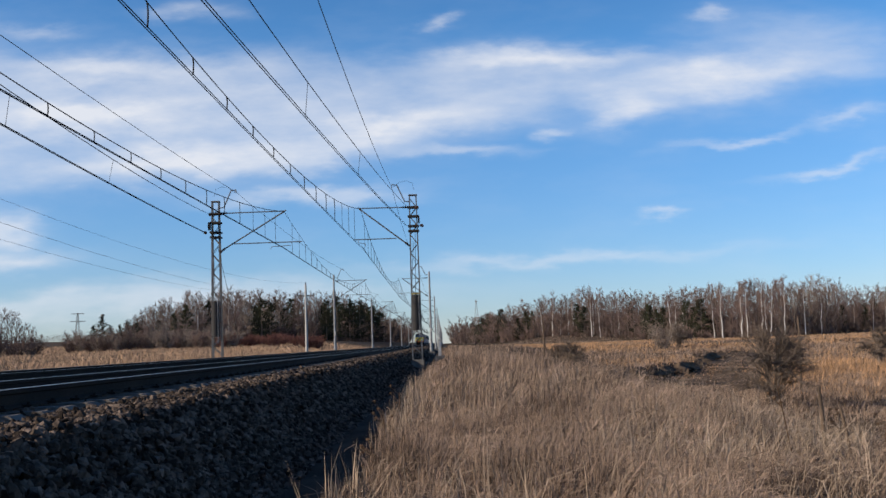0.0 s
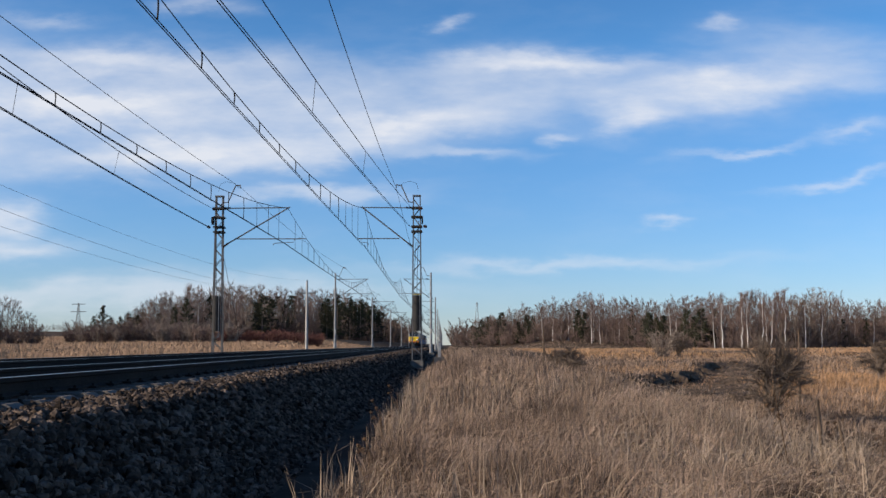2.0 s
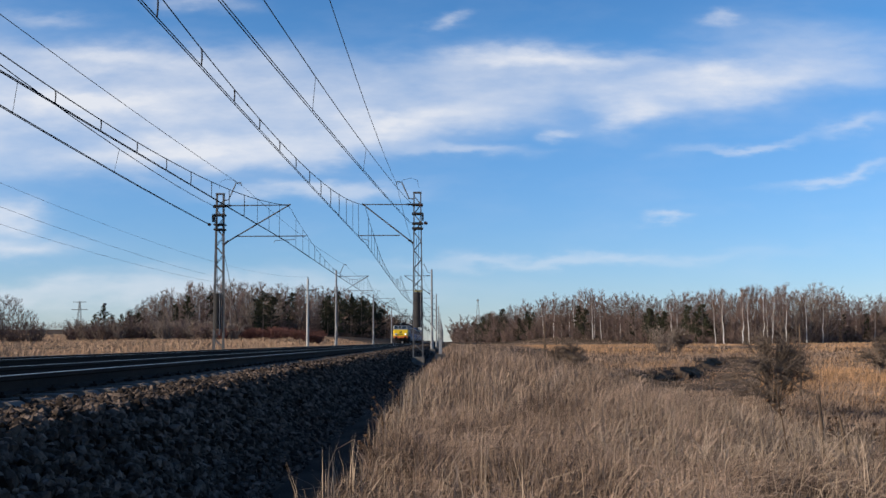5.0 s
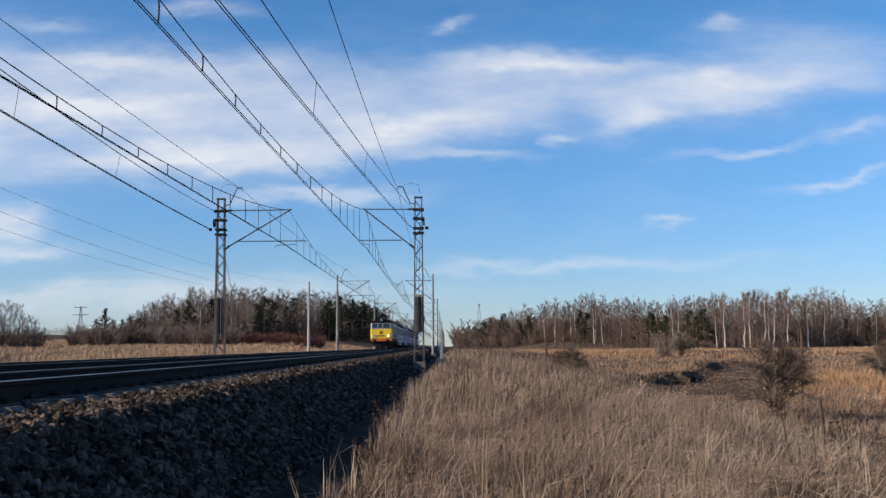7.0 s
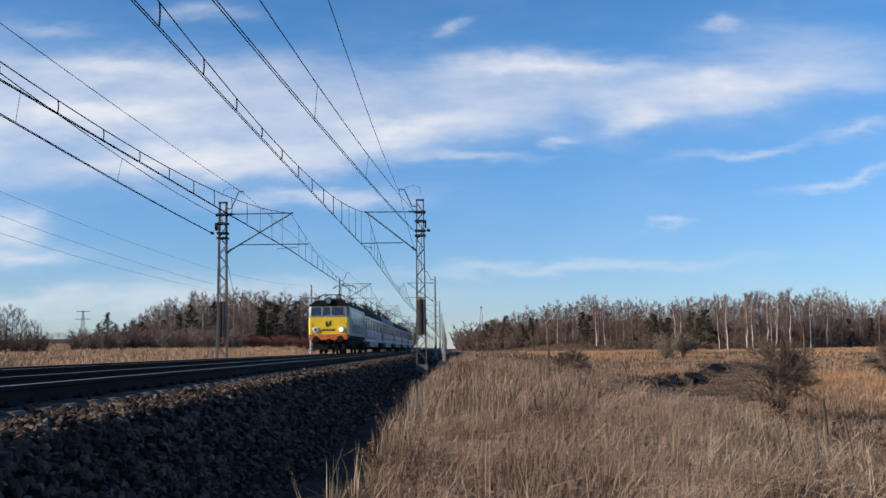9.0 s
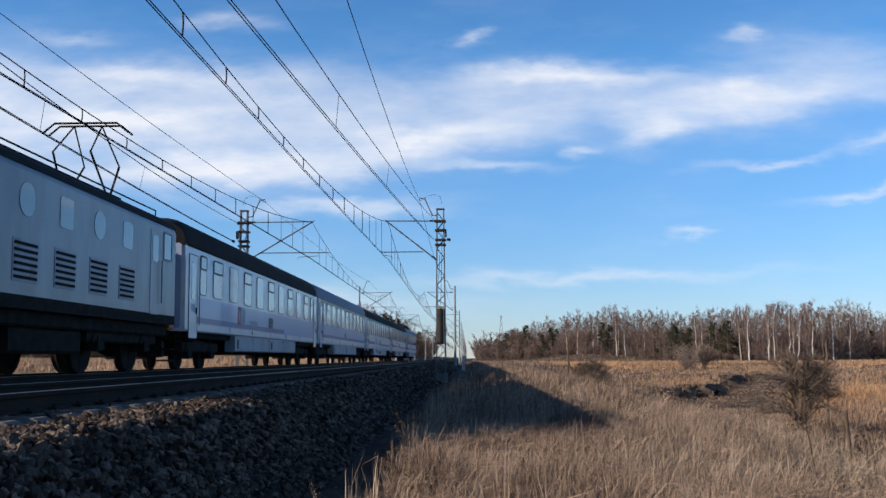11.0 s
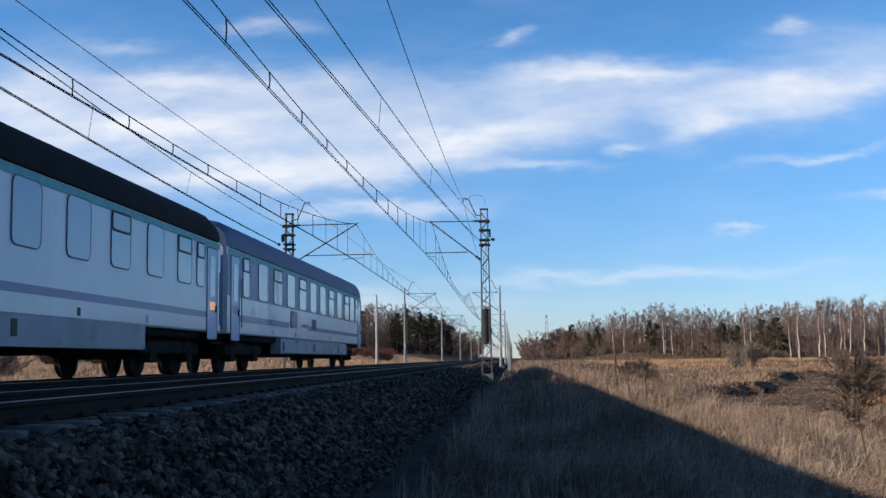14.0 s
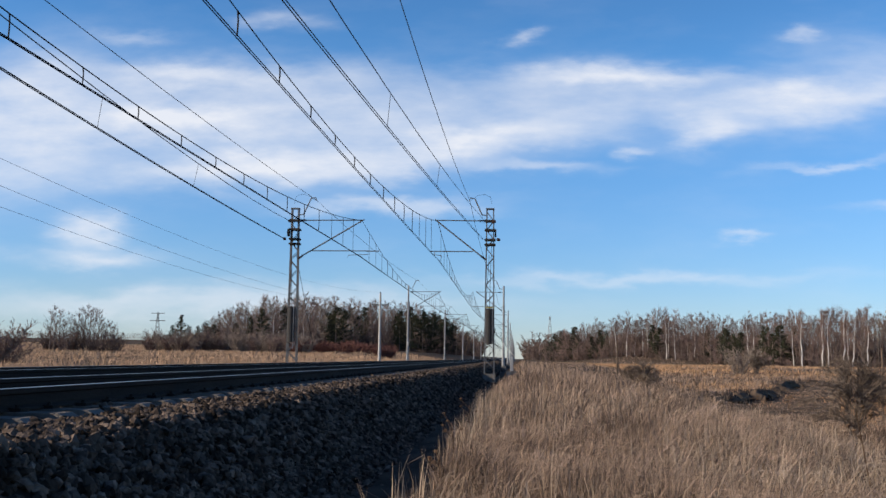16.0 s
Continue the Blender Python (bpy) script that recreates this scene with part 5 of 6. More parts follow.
def bare_tree(seed, kind, h=14.0, light=False):
    """A leafless tree: returns the meshes of trunk and crown; birches are slim with a white stem."""
    rng = random.Random(seed)
    tr, cr = Geo(), Geo()
    birch = kind == "birch"
    base_r = h * (0.0112 if birch else 0.0125)
    pts = [Vector((0, 0, -0.3))]
    n = 9
    lean = Vector((rng.uniform(-.05, .05), rng.uniform(-.05, .05), 0))
    for i in range(1, n + 1):
        pts.append(Vector((0, 0, h * i / n)) + lean * h * i / n + Vector((rng.uniform(-.012, .012) * h, rng.uniform(-.012, .012) * h, 0)))
    for i in range(n):
        tr.rod(pts[i], pts[i + 1], base_r * (1 - i / n) ** 0.8 + .02, base_r * (1 - (i + 1) / n) ** 0.8 + .02, 6, False)
    start = 0.32 if birch else 0.14
    limbs = 13 if light else 22 if birch else 24
    for i in range(limbs):
        k = start + (0.99 - start) * (i + rng.random()) / limbs
        j = min(n - 1, int(k * n))
        p = pts[j].lerp(pts[j + 1], k * n - j)
        a = rng.uniform(0, 2 * math.pi)
        up = rng.uniform(1.0, 2.0) if birch else rng.uniform(0.6, 1.5)
        ln = h * (0.16 if birch else 0.26) * (1.15 - k) ** 0.6 * rng.uniform(0.7, 1.2)
        d = Vector((math.cos(a), math.sin(a), up)).normalized()
        q = p + d * ln * 0.55
        e = q + (d + Vector((rng.uniform(-.3, .3), rng.uniform(-.3, .3), rng.uniform(-.1, .35)))).normalized() * ln * 0.55
        r = base_r * (1 - k) * 0.45 + .018
        stick(rng, cr, p, q, r, r * 0.7)
        stick(rng, cr, q, e, r * 0.7, r * 0.3)
        for s in range(3 if light else 6):
            f = rng.uniform(0.3, 1.0)
            o = p.lerp(q, f * 2) if f < 0.5 else q.lerp(e, f * 2 - 1)
            d2 = (d + Vector((rng.uniform(-.9, .9), rng.uniform(-.9, .9), rng.uniform(-.5, .7)))).normalized()
            l2 = ln * rng.uniform(0.3, 0.55)
            m = o + d2 * l2
            if light:
                cr.add([o - Vector((.03, .02, 0)), o + Vector((.03, .02, 0)), m], [(0, 1, 2)])
            else:
                stick(rng, cr, o, m, 0.022, 0.014)
            for t in range(6 if light else 7):
                g = o.lerp(m, rng.uniform(0.2, 1.0))
                d3 = (d2 + Vector((rng.uniform(-.7, .7), rng.uniform(-.7, .7), rng.uniform(-.7, .7) if birch else rng.uniform(0, 1.1)))).normalized()
                l3 = h * rng.uniform(0.05, 0.11)
                w = Vector((rng.uniform(-1, 1), rng.uniform(-1, 1), rng.uniform(-1, 1))).normalized() * (0.040 if light else 0.021)
                x = g + d3 * l3
                cr.add([g - w, g + w, x], [(0, 1, 2)])
    mt = "birch" if birch else "bark"
    tw = "paletwig" if kind == "pale" else "twig"
    return tr.mesh("trunk", mt), cr.mesh("crown", tw)


def pine(seed, h=11.0):
    rng = random.Random(seed)
    tr, cr = Geo(), Geo()
    tr.rod((0, 0, -.3), (0, 0, h * .5), h * .014, h * .010, 7, False).rod((0, 0, h * .5), (0, 0, h), h * .010, .02, 6, False)
    for i in range(54):
        k = 0.07 + 0.91 * i / 54
        a = rng.uniform(0, 6.28)
        ln = h * 0.30 * min(1.0, 0.55 + 1.6 * k) * (1.05 - k) ** 0.6 * rng.uniform(0.6, 1.15)
        d = Vector((math.cos(a), math.sin(a), rng.uniform(-.05, .45))).normalized()
        p = Vector((0, 0, h * k))
        q = p + d * ln
        cr.rod(p, q, .035, .015, 3, False)
        for s in range(30):
            o = p.lerp(q, rng.uniform(0.2, 1.05)) + Vector((rng.gauss(0, .22), rng.gauss(0, .22), rng.gauss(.05, .16)))
            u = Vector((rng.uniform(-1, 1), rng.uniform(-1, 1), rng.uniform(-.3, 1))).normalized() * rng.uniform(.22, .46)
            w = Vector((rng.uniform(-1, 1), rng.uniform(-1, 1), rng.uniform(-1, 1))).normalized() * .15
            cr.add([o - w, o + w, o + u], [(0, 1, 2)])
    return tr.mesh("trunk", "bark"), cr.mesh("crown", "needle")


def shrub(seed, h=2.2, spread=1.0, stems=16, mat="twig", fine=0.010, dense=9):
    """A many-stemmed leafless bush: branches and twigs."""
    rng = random.Random(seed)
    st, tw = Geo(), Geo()
    for i in range(stems):
        a = rng.uniform(0, 6.28)
        tilt = rng.uniform(0.05, 1.0) * spread
        d = Vector((math.cos(a) * tilt, math.sin(a) * tilt, 1)).normalized()
        p = Vector((math.cos(a) * .12 * h * rng.random(), math.sin(a) * .12 * h * rng.random(), -.08))
        ln = h * rng.uniform(0.65, 1.1)
        r = 0.012 * h * rng.uniform(.6, 1.1)
        for seg in range(4):
            q = p + d * ln / 4
            st.rod(p, q, r * (1 - seg * .2), r * (1 - (seg + 1) * .2), 4, False)
            for s in range(dense):
                o = p.lerp(q, rng.random())
                d2 = (d * .6 + Vector((rng.uniform(-1, 1), rng.uniform(-1, 1), rng.uniform(-.4, .8)))).normalized()
                m = o + d2 * h * rng.uniform(.08, .22)
                w = d2.cross(Vector((rng.uniform(-1, 1), rng.uniform(-1, 1), .4))).normalized() * fine
                tw.add([o - w, o + w, m + w * .4, m - w * .4], [(0, 1, 2, 3)])
                for t in range(3):
                    g = o.lerp(m, rng.uniform(.3, 1))
                    d3 = (d2 + Vector((rng.uniform(-1, 1), rng.uniform(-1, 1), rng.uniform(-.5, .8)))).normalized()
                    x = g + d3 * h * rng.uniform(.04, .11)
                    w3 = d3.cross(Vector((rng.uniform(-1, 1), .3, rng.uniform(-1, 1)))).normalized() * fine * .6
                    tw.add([g - w3, g + w3, x], [(0, 1, 2)])
            d = (d + Vector((rng.uniform(-.28, .28), rng.uniform(-.28, .28), rng.uniform(-.1, .2)))).normalized()
            p = q
    return st.mesh("stem", "bark" if mat != "redtwig" else "redtwig"), tw.mesh("twig_crown", mat)


def thorn_bush(seed, h=2.1, r=1.2, limbs=46, fine=0.006):
    """A dome-shaped thorn bush: a short leaning trunk, arching limbs and layers of level twigs."""
    rng = random.Random(seed)
    st, tw = Geo(), Geo()
    for k in range(3):
        a = 2.1 * k + 0.4
        st.rod((math.cos(a) * .05, math.sin(a) * .05, -.1), (math.cos(a) * .10, math.sin(a) * .10, h * .26), .045, .034, 6, False)
        st.rod((math.cos(a) * .10, math.sin(a) * .10, h * .26), (math.cos(a) * .22, math.sin(a) * .22, h * .62), .034, .018, 5, False)
        st.rod((math.cos(a) * .22, math.sin(a) * .22, h * .62), (math.cos(a) * .28, math.sin(a) * .28, h * .93), .018, .006, 5, False)
    for i in range(limbs):
        a = rng.uniform(0, 6.28)
        z0 = h * rng.uniform(.06, .60)
        el = rng.uniform(-0.12, 1.35)
        end = Vector((math.cos(a) * math.cos(el) * r, math.sin(a) * math.cos(el) * r, h * (.30 + .68 * math.sin(el)))) * rng.uniform(.8, 1.08)
        p = Vector((math.cos(a) * .12, math.sin(a) * .12, z0))
        bow = Vector((0, 0, rng.uniform(.05, .28) * h))
        pts = [p.lerp(end, f) + bow * 4 * f * (1 - f) * .5 + Vector((rng.gauss(0, .03), rng.gauss(0, .03), rng.gauss(0, .03))) for f in (0, .25, .5, .75, 1.0)]
        for j in range(4):
            st.rod(pts[j], pts[j + 1], .015 * (1 - j * .2), .015 * (1 - (j + 1) * .2), 4, False)
            d = (pts[j + 1] - pts[j]).normalized()
            for q in range(9 + 4 * j):
                o = pts[j].lerp(pts[j + 1], rng.random())
                d2 = (d * .7 + Vector((rng.uniform(-1, 1), rng.uniform(-1, 1), rng.uniform(-.35, .5)))).normalized()
                e = o + d2 * h * rng.uniform(.07, .19)
                w = d2.cross(Vector((rng.uniform(-1, 1), rng.uniform(-1, 1), .4))).normalized() * fine
                tw.add([o - w, o + w, e + w * .4, e - w * .4], [(0, 1, 2, 3)])
                for t in range(3):
                    g = o.lerp(e, rng.uniform(.25, 1))
                    d3 = (d2 + Vector((rng.uniform(-1, 1), rng.uniform(-1, 1), rng.uniform(-.6, .7)))).normalized()
                    x = g + d3 * h * rng.uniform(.03, .08)
                    w3 = d3.cross(Vector((rng.uniform(-1, 1), .3, rng.uniform(-1, 1)))).normalized() * fine * .7
                    tw.add([g - w3, g + w3, x], [(0, 1, 2)])
    return st.mesh("stem", "bark"), tw.mesh("twig_crown", "darktwig")


KINDS = {"birch": [bare_tree(s, "birch") for s in (1, 2, 3, 4)], "dark": [bare_tree(s, "dark") for s in (11, 12, 13, 14)],
         "pale": [bare_tree(s, "pale") for s in (21, 22)], "pine": [pine(s) for s in (31, 32, 33)]}
LIGHT = {"birch": [bare_tree(s, "birch", light=True) for s in (51, 52)], "dark": [bare_tree(s, "dark", light=True) for s in (53, 54, 55)], "pine": KINDS["pine"][:1]}
LIGHT["shrub"] = [shrub(64 + i, 3.0, 0.9, 8, "twig", 0.055, 5) for i in range(2)]
TREE_H = {"shrub": 3.0, "birch": 14.0, "dark": 14.0, "pale": 14.0, "pine": 11.0}
TREE_WORDS = {"birch": ("birch_tree", "leafless birch with a white trunk at the wood's edge"), "dark": ("bare_tree", "leafless brown tree in the wood"),
              "pale": ("bare_tree", "leafless pale-twigged tree rising over the wood"), "pine": ("pine_tree", "dark green pine among bare trees")}


def plant(kind, rng, x, y, h, group):
    tr, cr = rng.choice(KINDS[kind])
    nm, words = TREE_WORDS[kind]
    th = thing(nm, words, "tree", None, group)
    k = h / TREE_H[kind]
    wide = k * rng.uniform(0.85, 1.15)
    th.matrix_basis = pose(x, y, float(ground_z(x, y)), 0, 0, rng.uniform(0, 360)) @ Matrix.Diagonal((wide, wide, k, 1))
    part("trunk", tr, None, th)
    part("crown", cr, None, th)


def clump(name, words, meshes, x, y, s, rot, group="", sz=None):
    th = thing(name, words, "bush", None, group)
    th.matrix_basis = pose(x, y, float(ground_z(x, y)), 0, 0, rot) @ Matrix.Diagonal((s, s, sz or s, 1))
    part("stem", meshes[0], None, th)
    part("twig_crown", meshes[1], None, th)


def mass_woods(name, words, seed, picks, mat_sets):
    """Far rows of the wood joined into one mesh each."""
    rng = random.Random(seed)
    vs, fs, n0 = [], [], 0
    for kind, x, y, h in picks:
        for me in rng.choice(mat_sets[kind]):
            co = np.empty(len(me.vertices) * 3, np.float32)
            me.vertices.foreach_get("co", co)
            co = co.reshape(-1, 3) * np.array([h / TREE_H[kind]] * 3)
            a = rng.uniform(0, 6.28)
            c, s = math.cos(a), math.sin(a)
            co = np.stack([co[:, 0] * c - co[:, 1] * s + x, co[:, 0] * s + co[:, 1] * c + y, co[:, 2] + float(ground_z(x, y))], 1)
            me.calc_loop_triangles()
            t = np.empty(len(me.loop_triangles) * 3, np.int32)
            me.loop_triangles.foreach_get("vertices", t)
            vs.append(co)
            fs.append(t.reshape(-1, 3) + n0)
            n0 += len(co)
    ob = new(name, tri_mesh(name, np.concatenate(vs), np.concatenate(fs), "woods"))
    tagged(ob, words, "woods", kind="stuff")


M["woods"] = material("tangled_bare_woods", (0.165, 0.118, 0.098), 1.0, second=(0.105, 0.077, 0.066), scale=0.06, fine=0.8, spread=0.3, island=True, spec=0.06)


def right_wood():
    rng = random.Random(5)
    U = (0.012, 0.026, 0.047, 0.1175, 0.20, 0.266, 0.334, 0.366, 0.388, 0.425, 0.65)
    D = (1000, 760, 540, 400, 330, 290, 280, 300, 325, 325, 300)
    V = (0.010, 0.020, 0.0290, 0.0375, 0.0400, 0.0455, 0.0510, 0.0480, 0.0355, 0.0350, 0.039)
    for i in range(200):
        u = 0.016 + 0.52 * (i + rng.random()) / 200
        d = float(np.interp(u, U, D)) * (1 + 0.10 * rng.random() ** 1.5)
        h = (float(np.interp(u, U, V)) * d + 1.4) * rng.uniform(0.72, 1.0)
        kind = rng.choice(("dark", "dark", "dark", "birch", "dark", "pine" if rng.random() < 0.5 else "dark"))
        if 0.32 < u < 0.375 and rng.random() < 0.5:
            kind = "pale"
        if kind == "pine":
            h *= 0.78
        plant(kind, rng, u * d, d, h, "trees of the wood right of the meadow")
    for i in range(46):
        u = 0.010 + 0.05 * (i + rng.random()) / 46
        d = float(np.interp(u, U, D)) * (1 + 0.08 * rng.random())
        plant(rng.choice(("dark", "dark", "pine", "dark")), rng, u * d, d, (float(np.interp(u, U, V)) * d + 1.4) * rng.uniform(0.7, 1.0), "trees of the wood right of the meadow")
    for u in (0.128, 0.134, 0.196, 0.203, 0.21, 0.232, 0.239, 0.246, 0.071, 0.079):
        d = float(np.interp(u, U, D)) * 0.985
        plant("pine", rng, u * d, d, (float(np.interp(u, U, V)) * d + 1.4) * rng.uniform(0.62, 0.86), "trees of the wood right of the meadow")
    # white birches standing before the edge
    for u, k in ((0.258, .96), (0.266, 1.0), (0.284, .98), (0.290, 1.0), (0.304, .95), (0.217, .90), (0.222, .84), (0.141, .88), (0.149, .8), (0.0945, .82), (0.345, .86), (0.36, .8), (0.41, .9), (0.435, .95), (0.312, .8), (0.325, .85)):
        d = float(np.interp(u, U, D)) * 0.97
        plant("birch", rng, u * d, d, (float(np.interp(u, U, V)) * d + 1.4) * k, "trees of the wood right of the meadow")
    picks = []
    for i in range(430):
        u = 0.006 + 0.60 * (i + rng.random()) / 430
        d = float(np.interp(u, U, D)) * (1.06 + 0.22 * rng.random())
        picks.append((rng.choice(("dark", "dark", "dark")), u * d, d, (float(np.interp(u, U, V)) * d + 1.4) * rng.uniform(0.5, 0.88)))
    for i in range(330):
        u = 0.008 + 0.58 * (i + rng.random()) / 330
        d = float(np.interp(u, U, D)) * (1.02 + 0.2 * rng.random())
        picks.append(("shrub", u * d, d, rng.uniform(3.0, 7.5) * d / 320))
    mass_woods("far_woods", "dense leafless brown woods behind the meadow", 6, picks, LIGHT)
    # undergrowth along the edge
    meshes = [shrub(60 + i, 3.2, 1.0, 14, "twig", 0.03, 7) for i in range(3)]
    for i in range(80):
        u = 0.020 + 0.5 * (i + rng.random()) / 80
        d = float(np.interp(u, U, D)) * rng.uniform(0.96, 1.0)
        clump("bush", "leafless brown undergrowth bush at the wood's edge", rng.choice(meshes), u * d, d, rng.uniform(0.7, 1.5) * d / 320, rng.uniform(0, 360), "undergrowth")


def left_wood():
    rng = random.Random(15)
    U = (-0.60, -0.31, -0.29, -0.25, -0.207, -0.16, -0.12, -0.099, -0.075, -0.045, -0.036)
    D = (170, 185, 200, 225, 260, 300, 345, 380, 450, 560, 760)
    V = (0.030, 0.022, 0.036, 0.050, 0.053, 0.050, 0.049, 0.047, 0.043, 0.025, 0.014)
    for i in range(105):
        u = -0.305 + 0.268 * (i + rng.random()) / 105
        d = float(np.interp(u, U, D)) * (1 + 0.12 * rng.random())
        h = (float(np.interp(u, U, V)) * d) * rng.uniform(0.66, 1.0)
        piney = 0.7 if -0.118 < u < -0.04 else 0.3 if (-0.265 < u < -0.222 or -0.186 < u < -0.152) else 0.08
        kind = "pine" if rng.random() < piney else rng.choice(("dark", "dark", "birch", "pale"))
        plant(kind, rng, u * d, d, h * (0.92 if kind == "pine" else 1), "trees of the wood beyond the tracks")
    for u, k in ((-0.258, .70), (-0.246, .80), (-0.174, .84), (-0.166, .78), (-0.112, .84), (-0.102, .92), (-0.090, .9), (-0.080, .9), (-0.070, .84)):
        d = float(np.interp(u, U, D)) * 0.96
        plant("pine", rng, u * d, d, float(np.interp(u, U, V)) * d * k, "trees of the wood beyond the tracks")
    picks = []
    for i in range(300):
        u = -0.305 + 0.27 * (i + rng.random()) / 300
        d = float(np.interp(u, U, D)) * (1.08 + 0.2 * rng.random())
        picks.append((rng.choice(("dark", "dark", "birch")), u * d, d, float(np.interp(u, U, V)) * d * rng.uniform(0.6, 0.95)))
    for i in range(300):
        u = -0.305 + 0.27 * (i + rng.random()) / 300
        d = float(np.interp(u, U, D)) * (0.99 + 0.2 * rng.random())
        picks.append(("shrub", u * d, d, rng.uniform(2.5, 6.0) * d / 280))
    mass_woods("far_woods", "dense leafless woods beyond the field", 16, picks, LIGHT)
    meshes = [shrub(70 + i, 3.0, 1.0, 15, "twig", 0.03, 8) for i in range(3)]
    pale = [shrub(80 + i, 3.0, 1.0, 15, "paletwig", 0.025, 8) for i in range(2)]
    red = [shrub(90 + i, 2.4, 0.8, 20, "redtwig", 0.026, 9) for i in range(3)]
    for i in range(50):
        u = -0.36 + 0.16 * (i + rng.random()) / 50
        d = rng.uniform(165, 190)
        clump("bush", "leafless grey-brown bush at the edge of the field", rng.choice(meshes + pale), u * d, d, rng.uniform(0.8, 1.35), rng.uniform(0, 360), "bushes on the field")
    for i in range(46):
        u = -0.222 + 0.105 * (i + rng.random()) / 46
        d = rng.uniform(165, 215)
        clump("red_shrub", "red-twigged leafless shrub before the wood", rng.choice(red), u * d, d, rng.uniform(0.6, 0.95), rng.uniform(0, 360), "red shrubs")
    for i in range(6):
        u = -0.335 + 0.05 * i / 6
        d = 182 + 3 * i
        plant("pine", rng, u * d, d, rng.uniform(4.5, 6.5), "trees of the wood beyond the tracks")
    for i in range(11):
        u = -0.462 + 0.075 * (i + rng.random()) / 11
        d = rng.uniform(140, 160)
        clump("bush", "dark leafless bush on the field", rng.choice(meshes), u * d, d, rng.uniform(0.7, 1.15), rng.uniform(0, 360), "bushes on the field")
    for i in range(16):
        u = -0.458 + 0.068 * (i + rng.random()) / 16
        plant("dark", rng, u * 152, 152, rng.uniform(4.3, 6.6) * (1 - 0.25 * (i > 11)), "trees on the field")
    for u, d, s in ((-0.500, 62, 0.85), (-0.513, 60, 1.0), (-0.55, 64, 1.0)):
        clump("bush", "tall leafless bush on the field", rng.choice(meshes), u * d, d, s, rng.uniform(0, 360), "bushes on the field")
    # low dark woods along the far hill
    picks = [("dark", u * d, d, rng.uniform(6, 10)) for u, d in ((-0.60 + 0.33 * (i + rng.random()) / 420, rng.uniform(1250, 1450)) for i in range(420))]
    mass_woods("far_woods", "dark woods along the distant hill", 18, picks, LIGHT)


right_wood()
left_wood()

# bushes in the meadow
near_bush = thorn_bush(41)
mid_bush = thorn_bush(42, 2.1, 1.25, 30, 0.012)
pale_bush = shrub(43, 2.2, 0.9, 18, "paletwig", 0.014, 9)
clump("bush", "wide leafless thorny bush in the dry meadow", near_bush, 8.9, 28.6, 1.10, 20, "bushes in the meadow")
clump("bush", "leafless bush beside a leaning stake", mid_bush, 9.2, 76.0, 0.95, 70, "bushes in the meadow")
clump("bush", "leafless bush beside a leaning stake", mid_bush, 8.4, 78.0, 0.8, 130, "bushes in the meadow")
clump("bush", "leafless bush at the edge of the sedge", pale_bush, 26.0, 125.0, 1.75, 10, "bushes in the meadow")
clump("bush", "leafless bush at the edge of the sedge", mid_bush, 28.5, 128.0, 1.5, 60, "bushes in the meadow")
clump("bush", "leafless bush on the sedge field", mid_bush, 23.6, 57.0, 1.0, 200, "bushes in the meadow")
clump("bush", "leafless bush on the sedge field", pale_bush, 27.5, 58.0, 1.1, 250, "bushes in the meadow")


def stake(x, y, h, r, leanx, label):
    th = thing("wooden_stake", label, "stake", pose(x, y, float(ground_z(x, y)), 0, leanx, 0), "fence stakes")
    part("shaft", Geo().rod((0, 0, -.2), (0.01, 0, h * .5), r, r * .95, 8, False).rod((0.01, 0, h * .5), (0, 0.01, h), r * .95, r * .8, 8), "wood", th)
    return th


stake(4.52, 12.7, 0.74, 0.024, -1.5, "thin weathered wooden stake in dry grass")
stake(4.22, 11.1, 0.55, 0.018, -8.0, "leaning weathered wooden stake in dry grass")
stake(6.9, 73.0, 3.1, 0.055, 0.5, "tall weathered wooden stake beside a bush")
stake(7.5, 73.5, 2.2, 0.045, -16.0, "leaning wooden brace beside a stake")
stake(11.3, 33.5, 2.6, 0.035, 1.0, "weathered wooden stake behind a bush")


def dry_weed(seed, x, y, h):
    rng = random.Random(seed)
    th = thing("dry_weed", "dead brown weed stalk with flat seed heads", "weed", pose(x, y, float(ground_z(x, y)), 0, rng.uniform(-8, 8), rng.uniform(0, 360)), "dead weeds")
    part("stalk", Geo().rod((0, 0, -.05), (.02, 0, h * .6), .008, .006, 5).rod((.02, 0, h * .6), (.03, .02, h), .006, .004, 5), "stalk", th)
    for i in range(5):
        a = rng.uniform(0, 6.28)
        p = Vector((.02, 0, h * rng.uniform(.45, .95)))
        q = p + Vector((math.cos(a) * .12, math.sin(a) * .12, rng.uniform(.06, .16)))
        br = part("branch", Geo().rod(p, q, .004, .003, 4), "stalk", th)
        g = Geo().lathe(q, "z", [(0, .003), (.010, .010), (.018, .022), (.026, .018), (.030, .006)], 9)
        g.v = [(vx + rng.uniform(-.008, .008), vy + rng.uniform(-.008, .008), vz + rng.uniform(-.007, .007)) for vx, vy, vz in g.v]
        part("seed_head", g, "stalk", br)


wr = random.Random(77)
for i in range(14):
    yy = wr.uniform(9.5, 24)
    dry_weed(100 + i, (wr.uniform(0.36, 0.52) if i % 5 else wr.uniform(0.15, 0.36)) * yy, yy, wr.uniform(0.45, 0.85))
for i in range(3):
    yy = wr.uniform(9, 18)
    dry_weed(200 + i, -0.95 + wr.uniform(-.05, .25), yy, wr.uniform(0.35, 0.6))

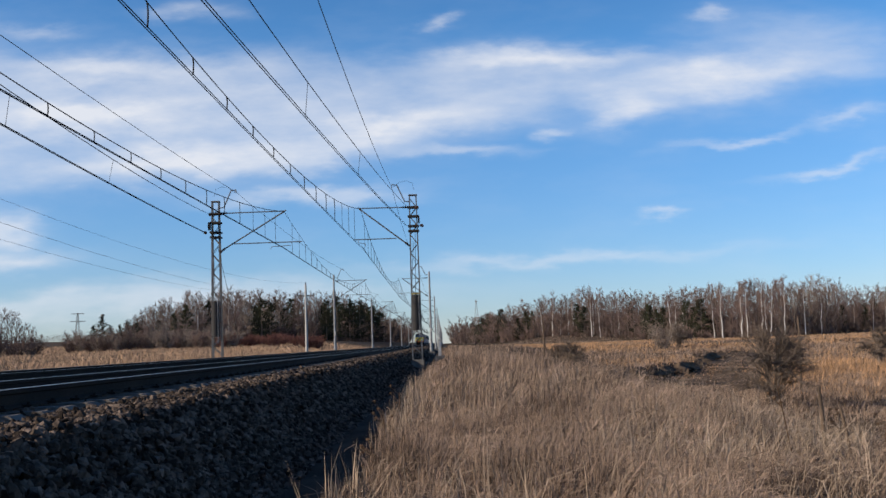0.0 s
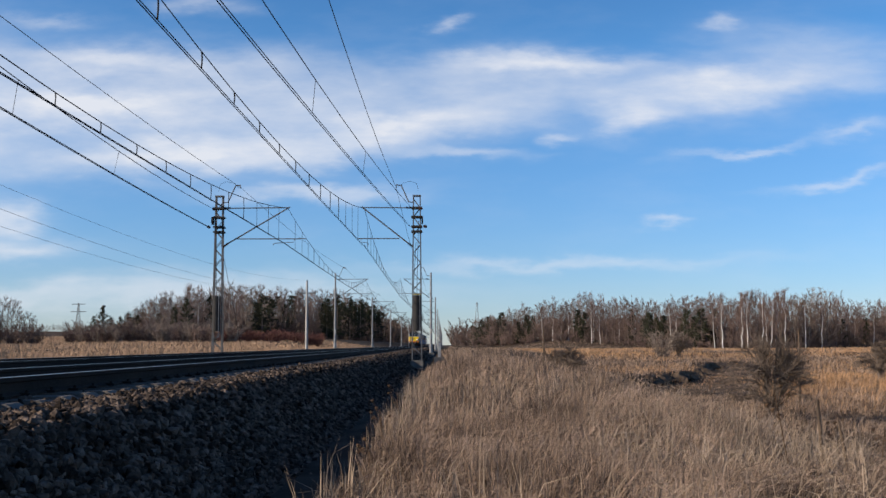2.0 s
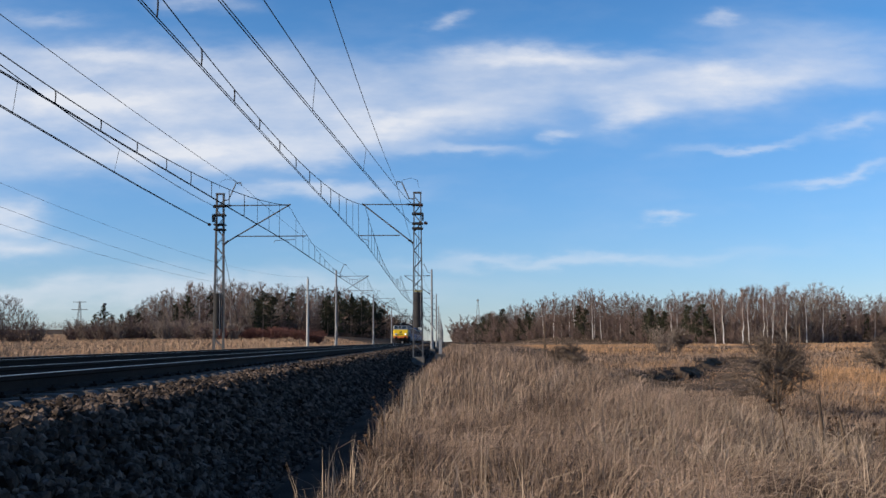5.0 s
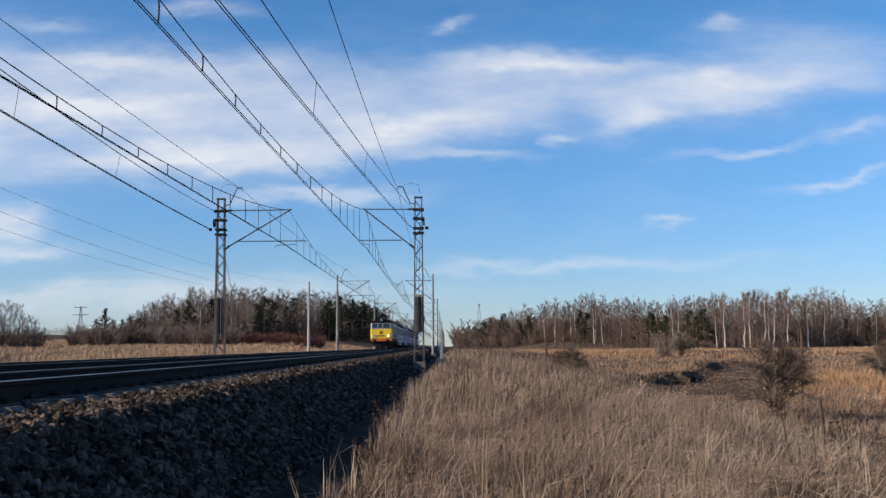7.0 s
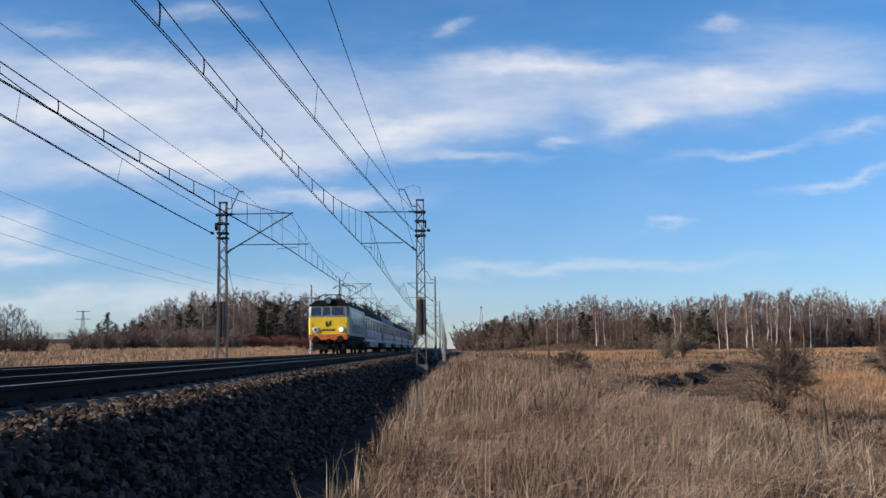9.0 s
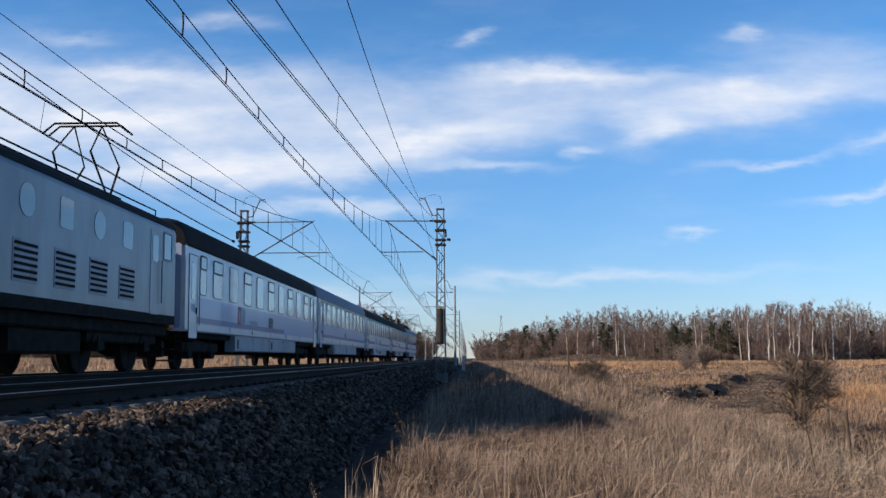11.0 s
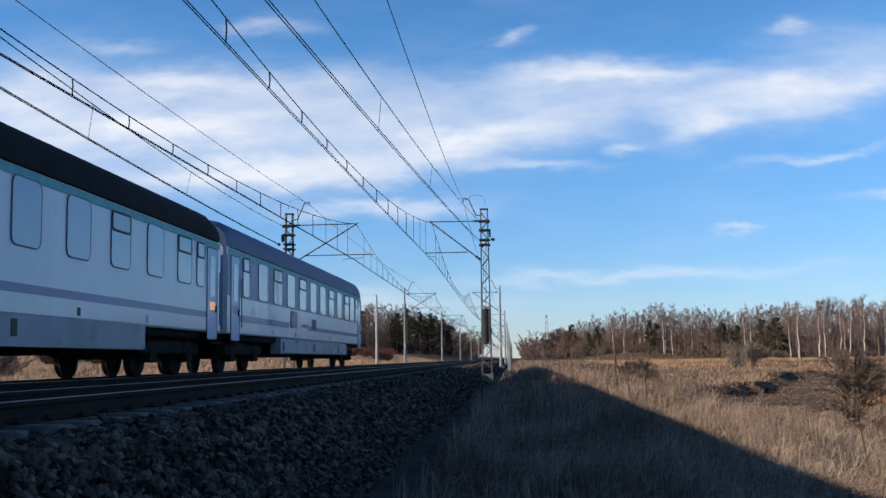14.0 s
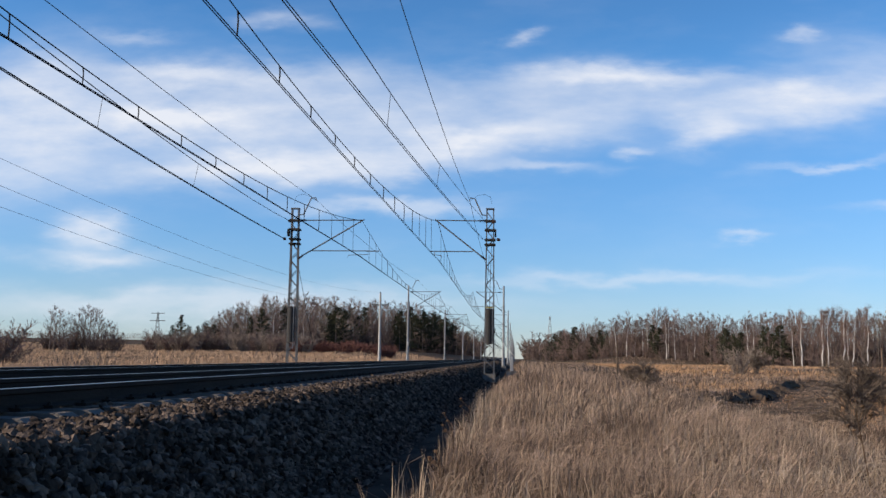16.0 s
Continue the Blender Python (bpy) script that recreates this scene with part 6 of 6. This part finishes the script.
# ditch: clods and dark earth on the washed-out bank
M["clod"] = material("dark_wet_earth", (0.15, 0.105, 0.070), 0.95, second=(0.075, 0.053, 0.038), scale=1.0, bump=0.8, fine=14.0, spread=0.4, island=True, spec=0.06)


def ditch():
    """The undercut edge of the ditch, a broken wall of bare peat, and clods fallen from it."""
    rng = np.random.default_rng(3)
    ys = np.arange(50.0, 103.0, 0.35)
    k = len(ys)
    tall = np.clip(0.25 + 0.42 * np.sin(ys * 0.55) + 0.30 * np.sin(ys * 1.9 + 1) + rng.normal(0, 0.16, k), 0.05, 0.8) * smooth(50, 56, ys) * (1 - smooth(96, 103, ys))
    rows = []
    for f, (off, up) in enumerate(((-0.55, -0.12), (-0.28, 0.0), (-0.08, -0.02), (0.02, -0.22), (0.25, -0.42), (0.60, -0.65))):
        o = off + rng.normal(0, 0.09, k) + 0.25 * np.sin(ys * 1.3)
        x = ditch_x(ys) + o
        lip = ground_z(ditch_x(ys) - 0.7, ys)
        z = np.where(tall > 0.1, lip + up * (0.45 + 0.65 * tall) + rng.normal(0, 0.03, k), lip - 0.7)
        rows.append(np.stack([x, ys + rng.normal(0, 0.05, k), z], 1))
    n = len(rows)
    idx = np.arange(n * k).reshape(n, k)
    f = np.stack([idx[:-1, :-1], idx[:-1, 1:], idx[1:, 1:], idx[1:, :-1]], -1).reshape(-1, 4)
    tagged(new("ditch_bank", raw("ditch_bank", np.concatenate(rows), f, "clod")), "dark undercut peat bank of the ditch", "bank", kind="structure")
    n = 150
    y = rng.uniform(52, 100, n)
    x = ditch_x(y) + rng.normal(0.6, 0.5, n)
    sz = rng.uniform(0.06, 0.17, n)
    base = np.stack([STONES[i] for i in rng.integers(0, 6, n)]) * np.array([1.6, 1.2, 0.6])
    v = base * sz[:, None, None] + np.stack([x, y, ground_z(x, y)], 1)[:, None, :]
    f = (STONE_F[None] + (np.arange(n) * 12)[:, None, None]).reshape(-1, 3)
    tagged(new("earth_clods", tri_mesh("earth_clods", v.reshape(-1, 3), f, "clod")), "dark wet earth clods in the washed-out ditch", "earth", kind="stuff")


ditch()

# ---- far masts and pylons ----


def pylon(x, y, h, arms, label):
    z0 = float(ground_z(x, y)) - 1
    th = thing("pylon", label, "pylon", pose(x, y, z0))
    w = h * .09
    for sx in (-1, 1):
        for sy in (-1, 1):
            part("leg", Geo().rod((sx * w, sy * w, 0), (sx * .4, sy * .4, h), .30, .20, 4), "steel", th)
    for i in range(7):
        a, b = h * i / 7, h * (i + 1) / 7
        wa, wb = w + (.4 - w) * i / 7, w + (.4 - w) * (i + 1) / 7
        part("brace", Geo().rod((-wa, -wa, a), (wb, -wb, b), .16, None, 4).rod((wa, -wa, a), (-wb, -wb, b), .16, None, 4), "steel", th)
    for k, half in arms:
        part("crossarm", Geo().box(-half, half, -.35, .35, h * k - .35, h * k + .35), "steel", th)


pylon(-0.350 * 1180, 1180, 34.0, ((.97, 7.5), (.72, 9.0)), "grey lattice pylon with two crossarms on the horizon")
pylon(0.0315 * 1500, 1500, 60.0, ((.96, 2.0),), "thin lattice mast over the horizon")


def radio_mast(x, y, h):
    z0 = float(ground_z(x, y)) - 1
    th = thing("radio_mast", "slender pale tower with a platform on the horizon", "tower", pose(x, y, z0))
    part("shaft", Geo().rod((0, 0, 0), (0, 0, h), 1.0, .75, 10), "paintsteel", th)
    part("platform", Geo().lathe((0, 0, h - 2.5), "z", [(0, 1.2), (.6, 2.2), (2.4, 2.2), (2.6, 1.2)], 12), "steel", th)


radio_mast(-0.326 * 1180, 1180, 34.0)

motions()
